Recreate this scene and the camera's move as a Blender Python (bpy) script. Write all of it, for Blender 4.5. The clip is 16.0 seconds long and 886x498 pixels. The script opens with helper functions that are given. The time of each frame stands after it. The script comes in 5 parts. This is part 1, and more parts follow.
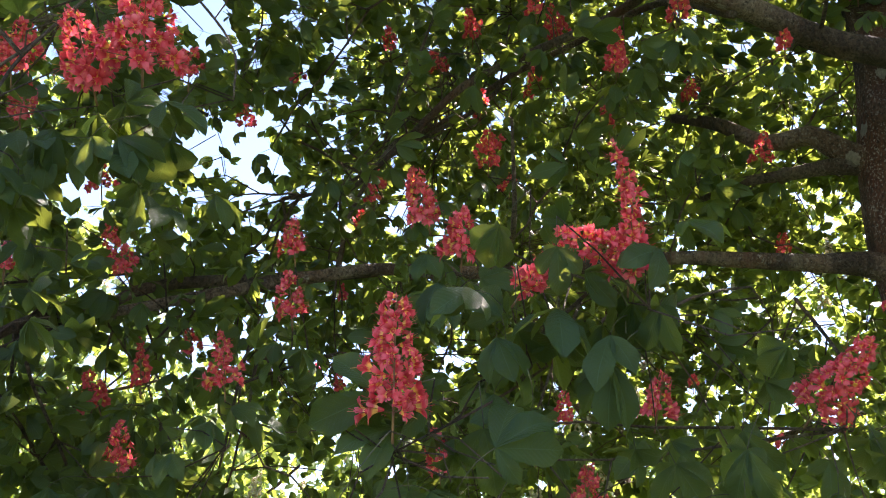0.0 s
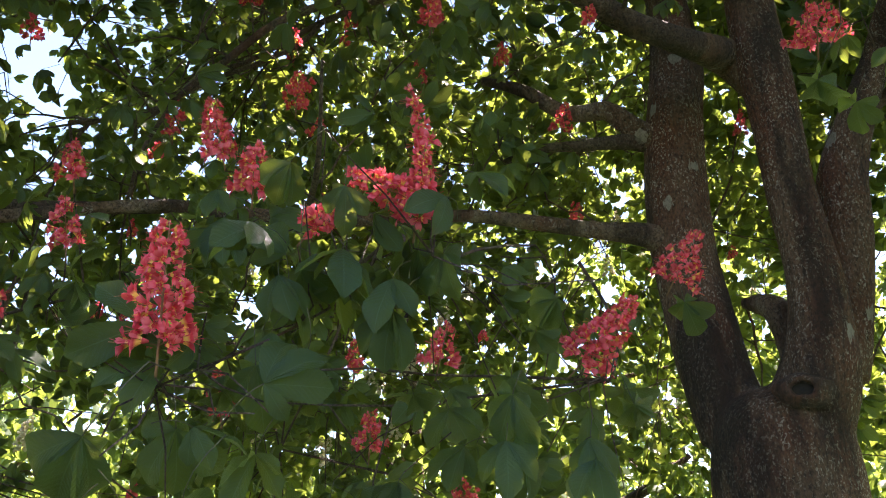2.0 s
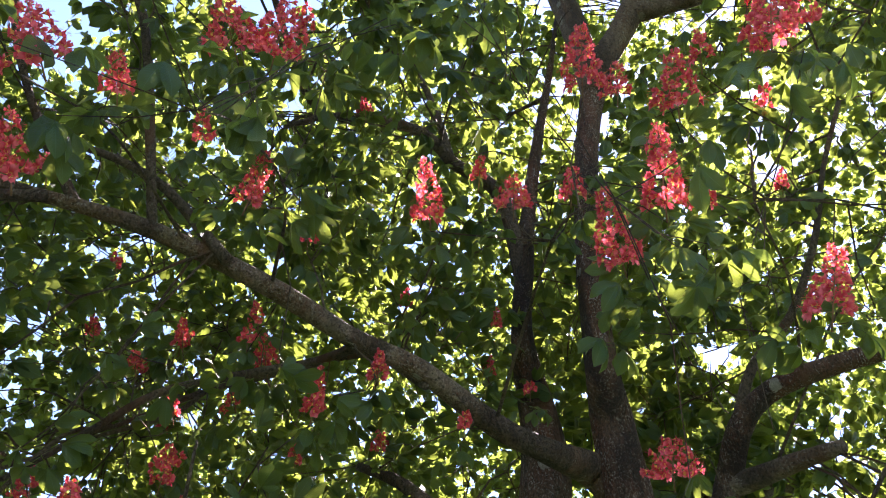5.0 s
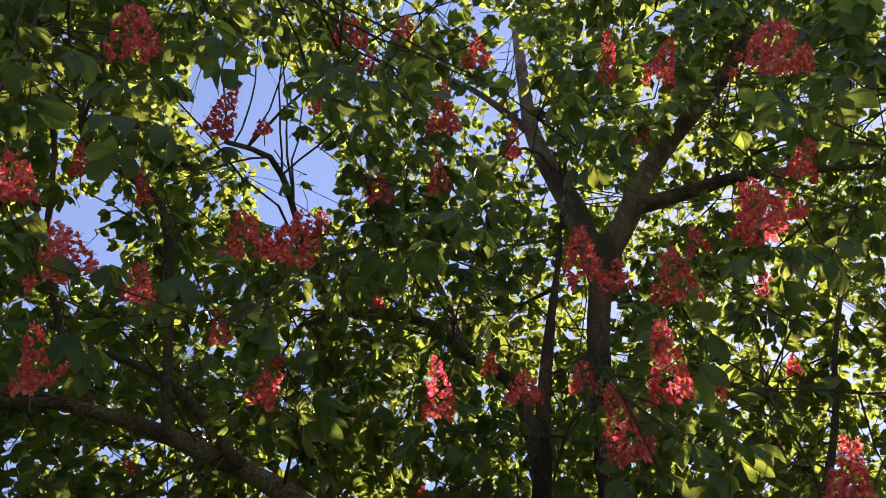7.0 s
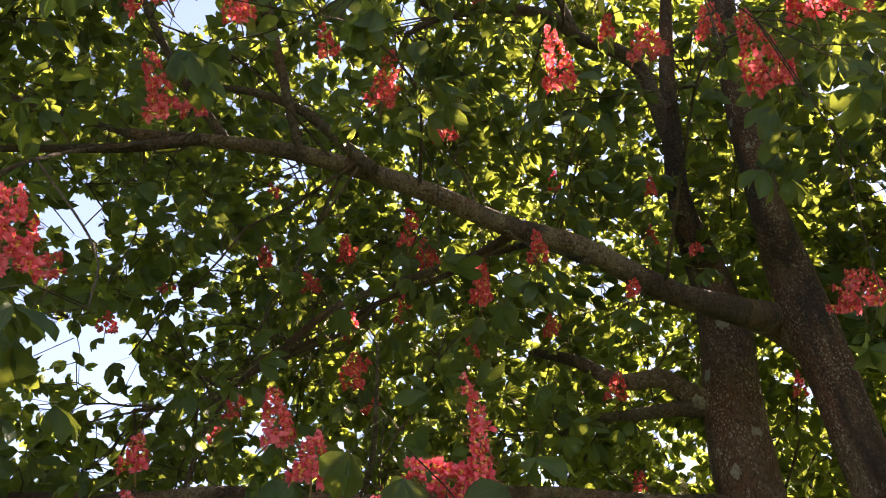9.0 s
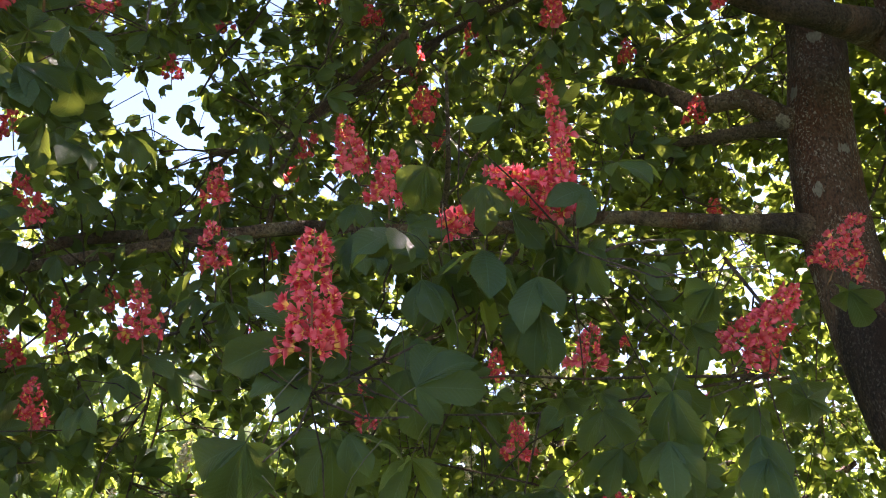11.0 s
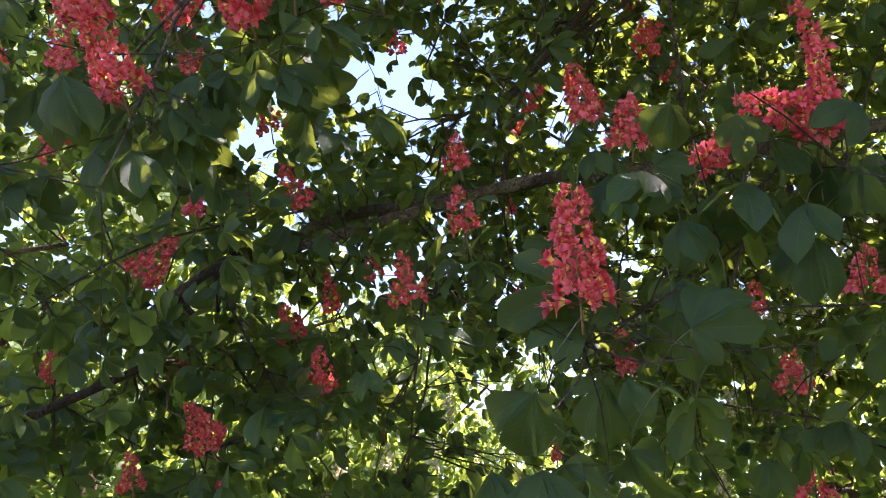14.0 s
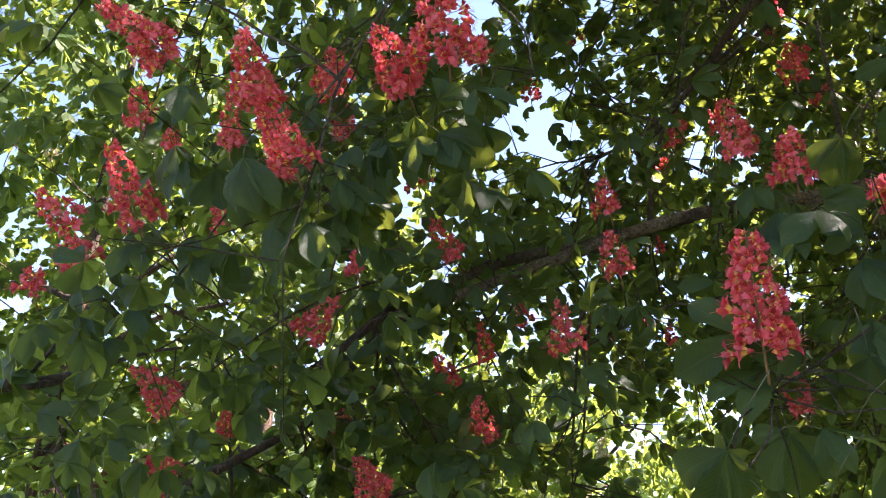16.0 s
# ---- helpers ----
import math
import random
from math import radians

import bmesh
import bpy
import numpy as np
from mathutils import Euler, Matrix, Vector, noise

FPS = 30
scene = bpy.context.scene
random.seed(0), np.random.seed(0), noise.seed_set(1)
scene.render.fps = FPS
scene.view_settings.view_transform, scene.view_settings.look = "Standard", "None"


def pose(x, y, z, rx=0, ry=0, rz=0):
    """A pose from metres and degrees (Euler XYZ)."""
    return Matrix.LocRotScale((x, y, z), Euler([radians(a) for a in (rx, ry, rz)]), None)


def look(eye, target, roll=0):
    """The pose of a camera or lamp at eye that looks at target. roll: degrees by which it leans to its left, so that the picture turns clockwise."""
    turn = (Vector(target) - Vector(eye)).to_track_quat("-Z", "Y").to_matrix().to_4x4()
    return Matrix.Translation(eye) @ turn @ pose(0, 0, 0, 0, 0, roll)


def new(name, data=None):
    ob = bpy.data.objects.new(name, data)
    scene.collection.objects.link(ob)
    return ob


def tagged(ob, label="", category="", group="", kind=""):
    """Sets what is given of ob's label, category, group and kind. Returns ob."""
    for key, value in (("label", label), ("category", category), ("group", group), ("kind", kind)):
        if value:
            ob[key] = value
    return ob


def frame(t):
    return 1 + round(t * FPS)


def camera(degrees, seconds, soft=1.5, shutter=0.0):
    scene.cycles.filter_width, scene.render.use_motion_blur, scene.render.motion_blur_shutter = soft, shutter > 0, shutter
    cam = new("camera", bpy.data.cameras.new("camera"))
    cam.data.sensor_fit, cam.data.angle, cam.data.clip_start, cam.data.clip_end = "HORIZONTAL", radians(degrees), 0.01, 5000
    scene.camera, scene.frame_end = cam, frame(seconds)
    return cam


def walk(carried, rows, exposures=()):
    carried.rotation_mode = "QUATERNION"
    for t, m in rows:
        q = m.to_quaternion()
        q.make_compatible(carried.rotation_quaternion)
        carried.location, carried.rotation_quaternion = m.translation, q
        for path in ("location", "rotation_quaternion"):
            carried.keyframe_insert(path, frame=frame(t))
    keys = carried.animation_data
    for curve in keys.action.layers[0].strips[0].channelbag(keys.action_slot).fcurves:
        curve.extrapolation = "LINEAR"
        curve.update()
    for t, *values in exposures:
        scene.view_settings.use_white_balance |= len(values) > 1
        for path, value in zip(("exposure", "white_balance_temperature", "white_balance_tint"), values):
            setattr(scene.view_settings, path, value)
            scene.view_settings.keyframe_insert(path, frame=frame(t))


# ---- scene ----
cam = camera(55.6, 16.0, 0.95)
PATH = [
    (0, (0.055, 0.092, 1.609), (-0.053, 1.876, 2.507), 2.3),
    (0.5, (0.074, 0.104, 1.598), (0.023, 1.901, 2.474), 1.9),
    (1, (0.078, 0.103, 1.601), (0.119, 1.911, 2.455), 1.4),
    (1.5, (0.086, 0.107, 1.598), (0.256, 1.919, 2.428), 0.9),
    (2, (0.106, 0.118, 1.591), (0.444, 1.914, 2.403), 0.3),
    (2.5, (0.113, 0.127, 1.596), (0.571, 1.896, 2.409), -0.2),
    (3, (0.11, 0.121, 1.598), (0.594, 1.872, 2.434), -0.3),
    (3.5, (0.109, 0.118, 1.605), (0.572, 1.84, 2.511), 0.2),
    (4, (0.104, 0.073, 1.626), (0.551, 1.68, 2.729), 0.3),
    (4.5, (0.084, 0.038, 1.645), (0.581, 1.441, 2.981), 0.0),
    (5, (0.071, -0.009, 1.673), (0.542, 1.242, 3.161), -0.0),
    (7.3, (0.074, -0.081, 1.65), (0.372, 0.843, 3.398), 0.2),
    (7.5, (0.078, -0.075, 1.649), (0.37, 0.9, 3.371), 0.6),
    (8, (0.075, -0.026, 1.639), (0.312, 1.143, 3.245), 2.0),
    (8.5, (0.091, 0.022, 1.62), (0.266, 1.372, 3.086), 1.5),
    (9, (0.093, 0.059, 1.605), (0.256, 1.54, 2.94), 0.4),
    (9.5, (0.093, 0.113, 1.593), (0.237, 1.698, 2.803), 0.2),
    (10, (0.109, 0.162, 1.577), (0.202, 1.848, 2.648), 0.6),
    (10.2, (0.093, 0.172, 1.584), (0.164, 1.893, 2.599), 0.7),
    (12.3, (0.081, 0.155, 1.564), (0.033, 2.014, 2.3), 0.2),
    (12.5, (0.085, 0.152, 1.563), (-0.011, 2.01, 2.298), 0.2),
    (13, (0.083, 0.144, 1.559), (-0.17, 1.987, 2.295), 0.3),
    (13.5, (0.049, 0.139, 1.574), (-0.355, 1.956, 2.304), 0.1),
    (14, (0.036, 0.13, 1.576), (-0.466, 1.927, 2.296), 0.7),
    (14.5, (0.019, 0.118, 1.57), (-0.56, 1.893, 2.287), 1.1),
    (15, (-0.009, 0.122, 1.57), (-0.665, 1.873, 2.28), 1.1),
    (15.5, (-0.018, 0.12, 1.584), (-0.753, 1.828, 2.321), 1.1),
    (16, (-0.013, 0.077, 1.596), (-0.799, 1.732, 2.398), 1.2),
]
LIGHT = [(0, 3.10, 6950, 26), (3.5, 3.12, 6850, 27), (5.0, 3.15, 6300, 32), (7.3, 1.93, 7300, 30), (8.5, 2.40, 8150, 33), (9.5, 3.16, 8050, 31), (10.2, 3.10, 7600, 31), (12.3, 3.02, 6600, 37), (14, 2.95, 6650, 32), (16, 2.92, 6950, 27)]
walk(cam, [(t, look(eye, target, roll)) for t, eye, target, roll in PATH], LIGHT)

# ---- world, sun ----
SUN_AZ, SUN_EL = 56.0, 54.0  # degrees from +y towards +x, and above the horizon
world = bpy.data.worlds.new("sky")
scene.world = world
world.use_nodes = True
wn = world.node_tree
sky = wn.nodes.new("ShaderNodeTexSky")
sky.sky_type, sky.sun_disc = "NISHITA", False
sky.sun_elevation, sky.sun_rotation = radians(SUN_EL), radians(SUN_AZ)
sky.air_density, sky.dust_density, sky.ozone_density = 1.0, 0.1, 2.0
wn.links.new(sky.outputs[0], wn.nodes["Background"].inputs["Color"])
wn.nodes["Background"].inputs["Strength"].default_value = 0.07
sun_data = bpy.data.lights.new("sun", "SUN")
sun_data.energy, sun_data.angle, sun_data.color = 5.0, radians(0.53), (1.0, 0.95, 0.86)
sun = new("sun", sun_data)
sun_way = Vector((math.sin(radians(SUN_AZ)) * math.cos(radians(SUN_EL)), math.cos(radians(SUN_AZ)) * math.cos(radians(SUN_EL)), math.sin(radians(SUN_EL))))
sun.matrix_world = Matrix.Translation((0, 0, 30)) @ sun_way.to_track_quat("Z", "Y").to_matrix().to_4x4()


# ---- materials ----
class Nodes:
    """A node tree with short ways to add and join nodes."""

    def __init__(self, name):
        self.material = bpy.data.materials.new(name)
        self.material.use_nodes = True
        self.tree = self.material.node_tree
        self.tree.nodes.clear()
        self.out = self.tree.nodes.new("ShaderNodeOutputMaterial")

    def add(self, kind, **inputs):
        node = self.tree.nodes.new(kind)
        for key, value in inputs.items():
            self.set(node, key.replace("_", " "), value)
        return node

    def set(self, node, key, value):
        socket = node.inputs[int(key[1:])] if key[0] == "i" and key[1:].isdigit() else node.inputs[key]
        if isinstance(value, bpy.types.NodeSocket):
            self.tree.links.new(value, socket)
        else:
            socket.default_value = value

    def math(self, op, a, b=0.0, c=0.0):
        node = self.tree.nodes.new("ShaderNodeMath")
        node.operation = op
        for n, value in enumerate((a, b, c)):
            self.set(node, f"i{n}", value)
        return node.outputs[0]

    def ramp(self, value, *stops):
        node = self.tree.nodes.new("ShaderNodeValToRGB")
        band = node.color_ramp.elements
        while len(band) < len(stops):
            band.new(0.5)
        for el, (at, colour) in zip(band, stops):
            el.position, el.color = at, (*colour, 1)
        self.set(node, "i0", value)
        return node.outputs[0]

    def mix(self, factor, a, b, blend="MIX"):
        node = self.tree.nodes.new("ShaderNodeMix")
        node.data_type, node.blend_type = "RGBA", blend
        self.set(node, "i0", factor)
        for n, value in ((6, a), (7, b)):
            self.set(node, f"i{n}", (*value, 1) if isinstance(value, tuple) else value)
        return node.outputs[2]

    def noise(self, scale, detail=4.0, rough=0.55, where=None):
        node = self.add("ShaderNodeTexNoise", Scale=scale, Detail=detail, Roughness=rough)
        if where is not None:
            self.set(node, "Vector", where)
        return node.outputs[0]

    def object_place(self, stretch=(1, 1, 1)):
        node = self.add("ShaderNodeMapping")
        self.set(node, "Vector", self.add("ShaderNodeTexCoord").outputs["Object"])
        node.inputs["Scale"].default_value = stretch
        return node.outputs[0]

    def bump(self, height, strength, distance):
        return self.add("ShaderNodeBump", Height=height, Strength=strength, Distance=distance).outputs[0]

    def any_random(self):
        """A random number for each island of a joined mesh and each object of its own."""
        island = self.add("ShaderNodeNewGeometry").outputs["Random Per Island"]
        single = self.add("ShaderNodeObjectInfo").outputs["Random"]
        return self.math("FRACT", self.math("ADD", island, single))

    def finish(self, shader):
        self.tree.links.new(shader, self.out.inputs["Surface"])
        return self.material


def leaf_material(name, dark, middle, light, through_colour, share, roughness):
    n = Nodes(name)
    rnd = n.any_random()
    tone = n.ramp(rnd, (0.0, dark), (0.55, middle), (1.0, light))
    uv = n.add("ShaderNodeSeparateXYZ", Vector=n.add("ShaderNodeTexCoord").outputs["UV"])
    side = n.math("ABSOLUTE", n.math("SUBTRACT", uv.outputs[1], 0.5))
    rib = n.math("SMOOTH_MIN", 1.0, n.math("LESS_THAN", side, 0.017), 0.0)
    wave = n.math("SINE", n.math("MULTIPLY", n.math("SUBTRACT", uv.outputs[0], n.math("MULTIPLY", side, 0.42)), 75.0))
    vein = n.math("GREATER_THAN", wave, 0.86)
    blotch = n.noise(35.0, 3.0)
    colour = n.mix(n.math("MULTIPLY", blotch, 0.5), tone, n.mix(1.0, tone, (0.65, 0.7, 0.6), "MULTIPLY"))
    colour = n.mix(n.math("MULTIPLY", vein, 0.42), colour, tuple(1.25 * c + 0.01 for c in light))
    colour = n.mix(n.math("MULTIPLY", rib, 0.65), colour, tuple(1.7 * c + 0.03 for c in light))
    relief = n.math("ADD", n.math("MULTIPLY", wave, 0.5), n.math("MULTIPLY", rib, 2.0))
    normal = n.bump(n.math("ADD", n.math("MULTIPLY", relief, 0.5), n.math("MULTIPLY", blotch, 1.5)), 0.6, 0.003)
    face = n.add("ShaderNodeBsdfPrincipled", Base_Color=colour, Roughness=roughness, Normal=normal)
    face.inputs["Specular IOR Level"].default_value = 0.32
    veil = n.mix(n.math("MULTIPLY", rnd, 0.8), through_colour, tuple(0.5 * c for c in through_colour))
    veil = n.mix(n.math("MULTIPLY", vein, 0.3), veil, tuple(0.55 * c for c in through_colour))
    glow = n.add("ShaderNodeBsdfTranslucent", Color=veil)
    return n.finish(n.add("ShaderNodeMixShader", i0=share, i1=face.outputs[0], i2=glow.outputs[0]).outputs[0])


def bark_material(name, brown, grey, pale, lichen, stretch=0.45, wet=0.25):
    """Bark: brown and grey skin, pale flakes in drifts, dark wet streaks, reddish runs and lichen spots."""
    n = Nodes(name)
    broad = n.noise(5.0, 5.0, 0.65, n.object_place((1, 1, 0.4)))
    skin = n.mix(n.ramp(broad, (0.40, (0, 0, 0)), (0.60, (1, 1, 1))), brown, grey)
    fine = n.noise(85.0, 6.0, 0.72, n.object_place((1, 1, 0.35 + 0.4 * stretch)))
    colour = n.mix(1.0, skin, n.ramp(fine, (0.34, (0.22, 0.20, 0.19)), (0.50, (0.95, 0.95, 0.95)), (0.68, (1.5, 1.5, 1.5))), "MULTIPLY")
    drift = n.ramp(n.noise(10.0, 6.0, 0.75, n.object_place((1, 1, 0.45))), (0.42, (0.06, 0.06, 0.06)), (0.56, (1, 1, 1)))
    flecks = n.ramp(n.noise(105.0, 4.0, 0.7, n.object_place((1, 1, 0.7))), (0.545, (0, 0, 0)), (0.60, (1, 1, 1)))
    colour = n.mix(n.math("MULTIPLY", flecks, drift), colour, n.mix(n.noise(14.0, 3.0), tuple(0.5 * c for c in pale), pale))
    run = n.ramp(n.noise(6.0, 5.0, 0.7, n.object_place((1, 1, 0.16))), (0.54, (0, 0, 0)), (0.63, (1, 1, 1)))
    colour = n.mix(n.math("MULTIPLY", run, 0.6), colour, (0.17, 0.060, 0.030))
    damp = n.ramp(n.noise(3.4, 4.0, 0.62, n.object_place((1, 1, 0.20))), (0.42, (wet, 0.92 * wet, 0.92 * wet)), (0.53, (1.0, 1.0, 1.0)))
    colour = n.mix(1.0, colour, damp, "MULTIPLY")
    patch = n.add("ShaderNodeTexVoronoi", Scale=6.0, Vector=n.object_place((1, 1, 0.75)))
    spots = n.math("ADD", patch.outputs["Distance"], n.math("MULTIPLY", n.noise(34.0, 6.0, 0.75), 0.62))
    lucky = n.math("GREATER_THAN", n.add("ShaderNodeSeparateColor", Color=patch.outputs["Color"]).outputs[0], 0.42)
    spotted = n.math("MULTIPLY", n.math("LESS_THAN", spots, 0.47), lucky)
    colour = n.mix(n.math("MULTIPLY", spotted, n.math("MULTIPLY_ADD", fine, 0.8, 0.2)), colour, lichen)
    plates = n.add("ShaderNodeTexVoronoi", Scale=38.0, Vector=n.mix(0.06, n.object_place((1, 1, stretch * 0.6)), n.add("ShaderNodeTexNoise", Scale=24.0).outputs[1]))
    plates.feature = "DISTANCE_TO_EDGE"
    crack = n.math("MINIMUM", plates.outputs["Distance"], 0.10)
    height = n.math("ADD", n.math("MULTIPLY", crack, 3.0), n.math("ADD", n.math("MULTIPLY", fine, 2.0), n.math("MULTIPLY", flecks, 0.25)))
    face = n.add("ShaderNodeBsdfPrincipled", Base_Color=colour, Roughness=0.88, Normal=n.bump(height, 0.9, 0.02))
    return n.finish(face.outputs[0])


def petal_material(name, throat, inner, outer, rim):
    n = Nodes(name)
    uv = n.add("ShaderNodeSeparateXYZ", Vector=n.add("ShaderNodeTexCoord").outputs["UV"])
    rnd = n.any_random()
    reach = n.math("ADD", uv.outputs[0], n.math("MULTIPLY", n.math("SUBTRACT", rnd, 0.40), 0.32))
    colour = n.ramp(reach, (0.30, throat), (0.40, inner), (0.52, outer), (1.0, rim))
    paler = n.math("POWER", n.math("FRACT", n.math("MULTIPLY", rnd, 7.31)), 2.0)
    colour = n.mix(n.math("MULTIPLY", paler, 0.16), colour, n.mix(1.0, colour, tuple(0.35 + 0.5 * c for c in rim), "SCREEN"))
    colour = n.mix(n.math("MULTIPLY", n.noise(220.0, 2.0), 0.35), colour, n.mix(1.0, colour, (0.75, 0.6, 0.6), "MULTIPLY"))
    face = n.add("ShaderNodeBsdfPrincipled", Base_Color=colour, Roughness=0.6)
    face.inputs["Specular IOR Level"].default_value = 0.25
    glow = n.add("ShaderNodeBsdfTranslucent", Color=colour)
    return n.finish(n.add("ShaderNodeMixShader", i0=0.42, i1=face.outputs[0], i2=glow.outputs[0]).outputs[0])


def plain_material(name, low, high, scale, roughness):
    n = Nodes(name)
    colour = n.ramp(n.noise(scale, 5.0, 0.6, n.object_place()), (0.3, low), (0.7, high))
    height = n.noise(scale * 4, 4.0)
    return n.finish(n.add("ShaderNodeBsdfPrincipled", Base_Color=colour, Roughness=roughness, Normal=n.bump(height, 0.4, 0.01)).outputs[0])


LEAF = leaf_material("chestnut_leaf", (0.011, 0.032, 0.022), (0.018, 0.047, 0.029), (0.036, 0.074, 0.037), (0.44, 0.535, 0.075), 0.415, 0.40)
FAR_LEAF = leaf_material("light_green_leaf", (0.028, 0.068, 0.018), (0.044, 0.096, 0.024), (0.068, 0.126, 0.030), (0.42, 0.52, 0.08), 0.45, 0.5)
BARK = bark_material("grey_brown_bark", (0.125, 0.042, 0.021), (0.150, 0.084, 0.053), (0.58, 0.48, 0.40), (0.42, 0.40, 0.34))
LIMB_BARK = bark_material("limb_bark", (0.17, 0.092, 0.055), (0.25, 0.175, 0.125), (0.46, 0.37, 0.30), (0.46, 0.41, 0.34), 1.0, 0.35)
TWIG = bark_material("twig_bark", (0.10, 0.060, 0.040), (0.17, 0.120, 0.085), (0.26, 0.20, 0.15), (0.26, 0.23, 0.18), 1.0, 0.6)
RED = petal_material("coral_red_petal", (0.96, 0.62, 0.16), (0.92, 0.32, 0.14), (0.78, 0.052, 0.096), (0.88, 0.15, 0.20))
WHITE = petal_material("cream_petal", (0.62, 0.42, 0.18), (0.66, 0.56, 0.36), (0.68, 0.61, 0.45), (0.70, 0.64, 0.50))
STALK = plain_material("green_stalk", (0.045, 0.060, 0.025), (0.11, 0.085, 0.045), 60.0, 0.6)
RED_STALK = plain_material("reddish_stalk", (0.20, 0.09, 0.05), (0.28, 0.15, 0.07), 80.0, 0.6)
# Near-black colour that stands for the shade inside the knot hole.
HOLLOW_SHADE = plain_material("hollow_shade_wood", (0.008, 0.006, 0.005), (0.022, 0.016, 0.012), 40.0, 0.95)
GRASS = plain_material("mown_grass", (0.035, 0.075, 0.018), (0.075, 0.125, 0.035), 1.3, 0.9)


# ---- mesh building ----
rng = np.random.default_rng(7)
STAND = np.array((0.06, 0.09, 1.61))  # the camera's standing point, which gaps and leaves are fitted to


def unit(v):
    v = np.asarray(v, float)
    return v / np.maximum(np.linalg.norm(v, axis=-1, keepdims=True), 1e-9)


def mesh_of(name, verts, tris, material, uvs=None, smooth=False):
    """A mesh from arrays of vertices and triangles; uvs: one pair a vertex."""
    verts, tris = np.asarray(verts, np.float32), np.asarray(tris, np.int32)
    me = bpy.data.meshes.new(name)
    me.vertices.add(len(verts))
    me.vertices.foreach_set("co", verts.ravel())
    me.loops.add(tris.size)
    me.loops.foreach_set("vertex_index", tris.ravel())
    me.polygons.add(len(tris))
    me.polygons.foreach_set("loop_start", np.arange(0, tris.size, 3, dtype=np.int32))
    me.polygons.foreach_set("loop_total", np.full(len(tris), 3, np.int32))
    if uvs is not None:
        me.uv_layers.new(name="UVMap").data.foreach_set("uv", np.asarray(uvs, np.float32)[tris.ravel()].ravel())
    me.materials.append(material)
    me.update()
    me.validate()
    if smooth:
        me.shade_smooth()
    return me


def joined(pieces):
    """Verts, tris and uvs of several (verts, tris, uvs) as one."""
    verts, tris, uvs, at = [], [], [], 0
    for v, f, u in pieces:
        verts.append(v), tris.append(np.asarray(f) + at), uvs.append(u)
        at += len(v)
    return np.concatenate(verts), np.concatenate(tris), np.concatenate(uvs)


def thing(name, place, label, category, group=""):
    ob = new(name)
    ob.empty_display_size = 0.3
    ob.location = place
    return tagged(ob, label, category, group)


def part(name, me, parent, label="", kind="", m=None):
    """A mesh as a part of a thing, at world coordinates, or at the pose m within its parent."""
    ob = new(name, me)
    ob.parent = parent
    ob.matrix_basis = Matrix.Translation(-parent.location) if m is None else m
    return tagged(ob, label, kind=kind)


def smooth_line(points, step):
    """Points with radii, evenly spaced along a smooth curve through the given ones."""
    p = np.asarray(points, float)
    p = np.vstack([2 * p[0] - p[1], p, 2 * p[-1] - p[-2]])
    out = []
    for a, b, c, d in zip(p, p[1:], p[2:], p[3:]):
        count = max(2, int(np.linalg.norm(c[:3] - b[:3]) / step))
        for t in np.arange(count) / count:
            out.append(0.5 * (2 * b + (c - a) * t + (2 * a - 5 * b + 4 * c - d) * t**2 + (3 * b - a - 3 * c + d) * t**3))
    out.append(p[-2])
    return np.array(out)


def tube(line, sides, rough=0.0, seed=0.0):
    """A closed round stem along a line of x, y, z, radius."""
    line = np.asarray(line, float)
    ahead = unit(np.gradient(line[:, :3], axis=0))
    ref = np.array((0.31, 0.95, 0.05)) if abs(ahead[:, 2]).mean() > 0.6 else np.array((0, 0, 1.0))
    right = unit(np.cross(ahead, ref))
    up = np.cross(right, ahead)
    turn = np.linspace(0, 2 * np.pi, sides, endpoint=False)
    ring = np.cos(turn)[None, :, None] * right[:, None] + np.sin(turn)[None, :, None] * up[:, None]
    radius = np.repeat(line[:, 3:4], sides, 1)
    if rough:
        for i in range(len(line)):
            for j in range(sides):
                q = line[i, :3] * 3.2 + ring[i, j] * 1.1
                lump = noise.noise(Vector((q[0], q[1], q[2] * 0.7 + seed))) + 0.5 * noise.noise(Vector(q * 3.1))
                radius[i, j] *= 1 + rough * lump
    verts = (line[:, None, :3] + ring * radius[..., None]).reshape(-1, 3)
    n = len(line)
    i, j = np.meshgrid(np.arange(n - 1), np.arange(sides), indexing="ij")
    a, b = i * sides + j, i * sides + (j + 1) % sides
    tris = np.stack([np.stack([a, b, b + sides], -1), np.stack([a, b + sides, a + sides], -1)], 2).reshape(-1, 3)
    verts = np.vstack([verts, line[0, :3], line[-1, :3]])
    k = np.arange(sides)
    if sides == 3:
        return verts[:-2], tris, np.full((len(verts) - 2, 2), 0.25)
    caps = np.vstack([np.stack([np.full(sides, n * sides), (k + 1) % sides, k], 1),
                      np.stack([np.full(sides, n * sides + 1), (n - 1) * sides + k, (n - 1) * sides + (k + 1) % sides], 1)])
    uvs = np.full((len(verts), 2), 0.25)
    return verts, np.vstack([tris, caps]), uvs


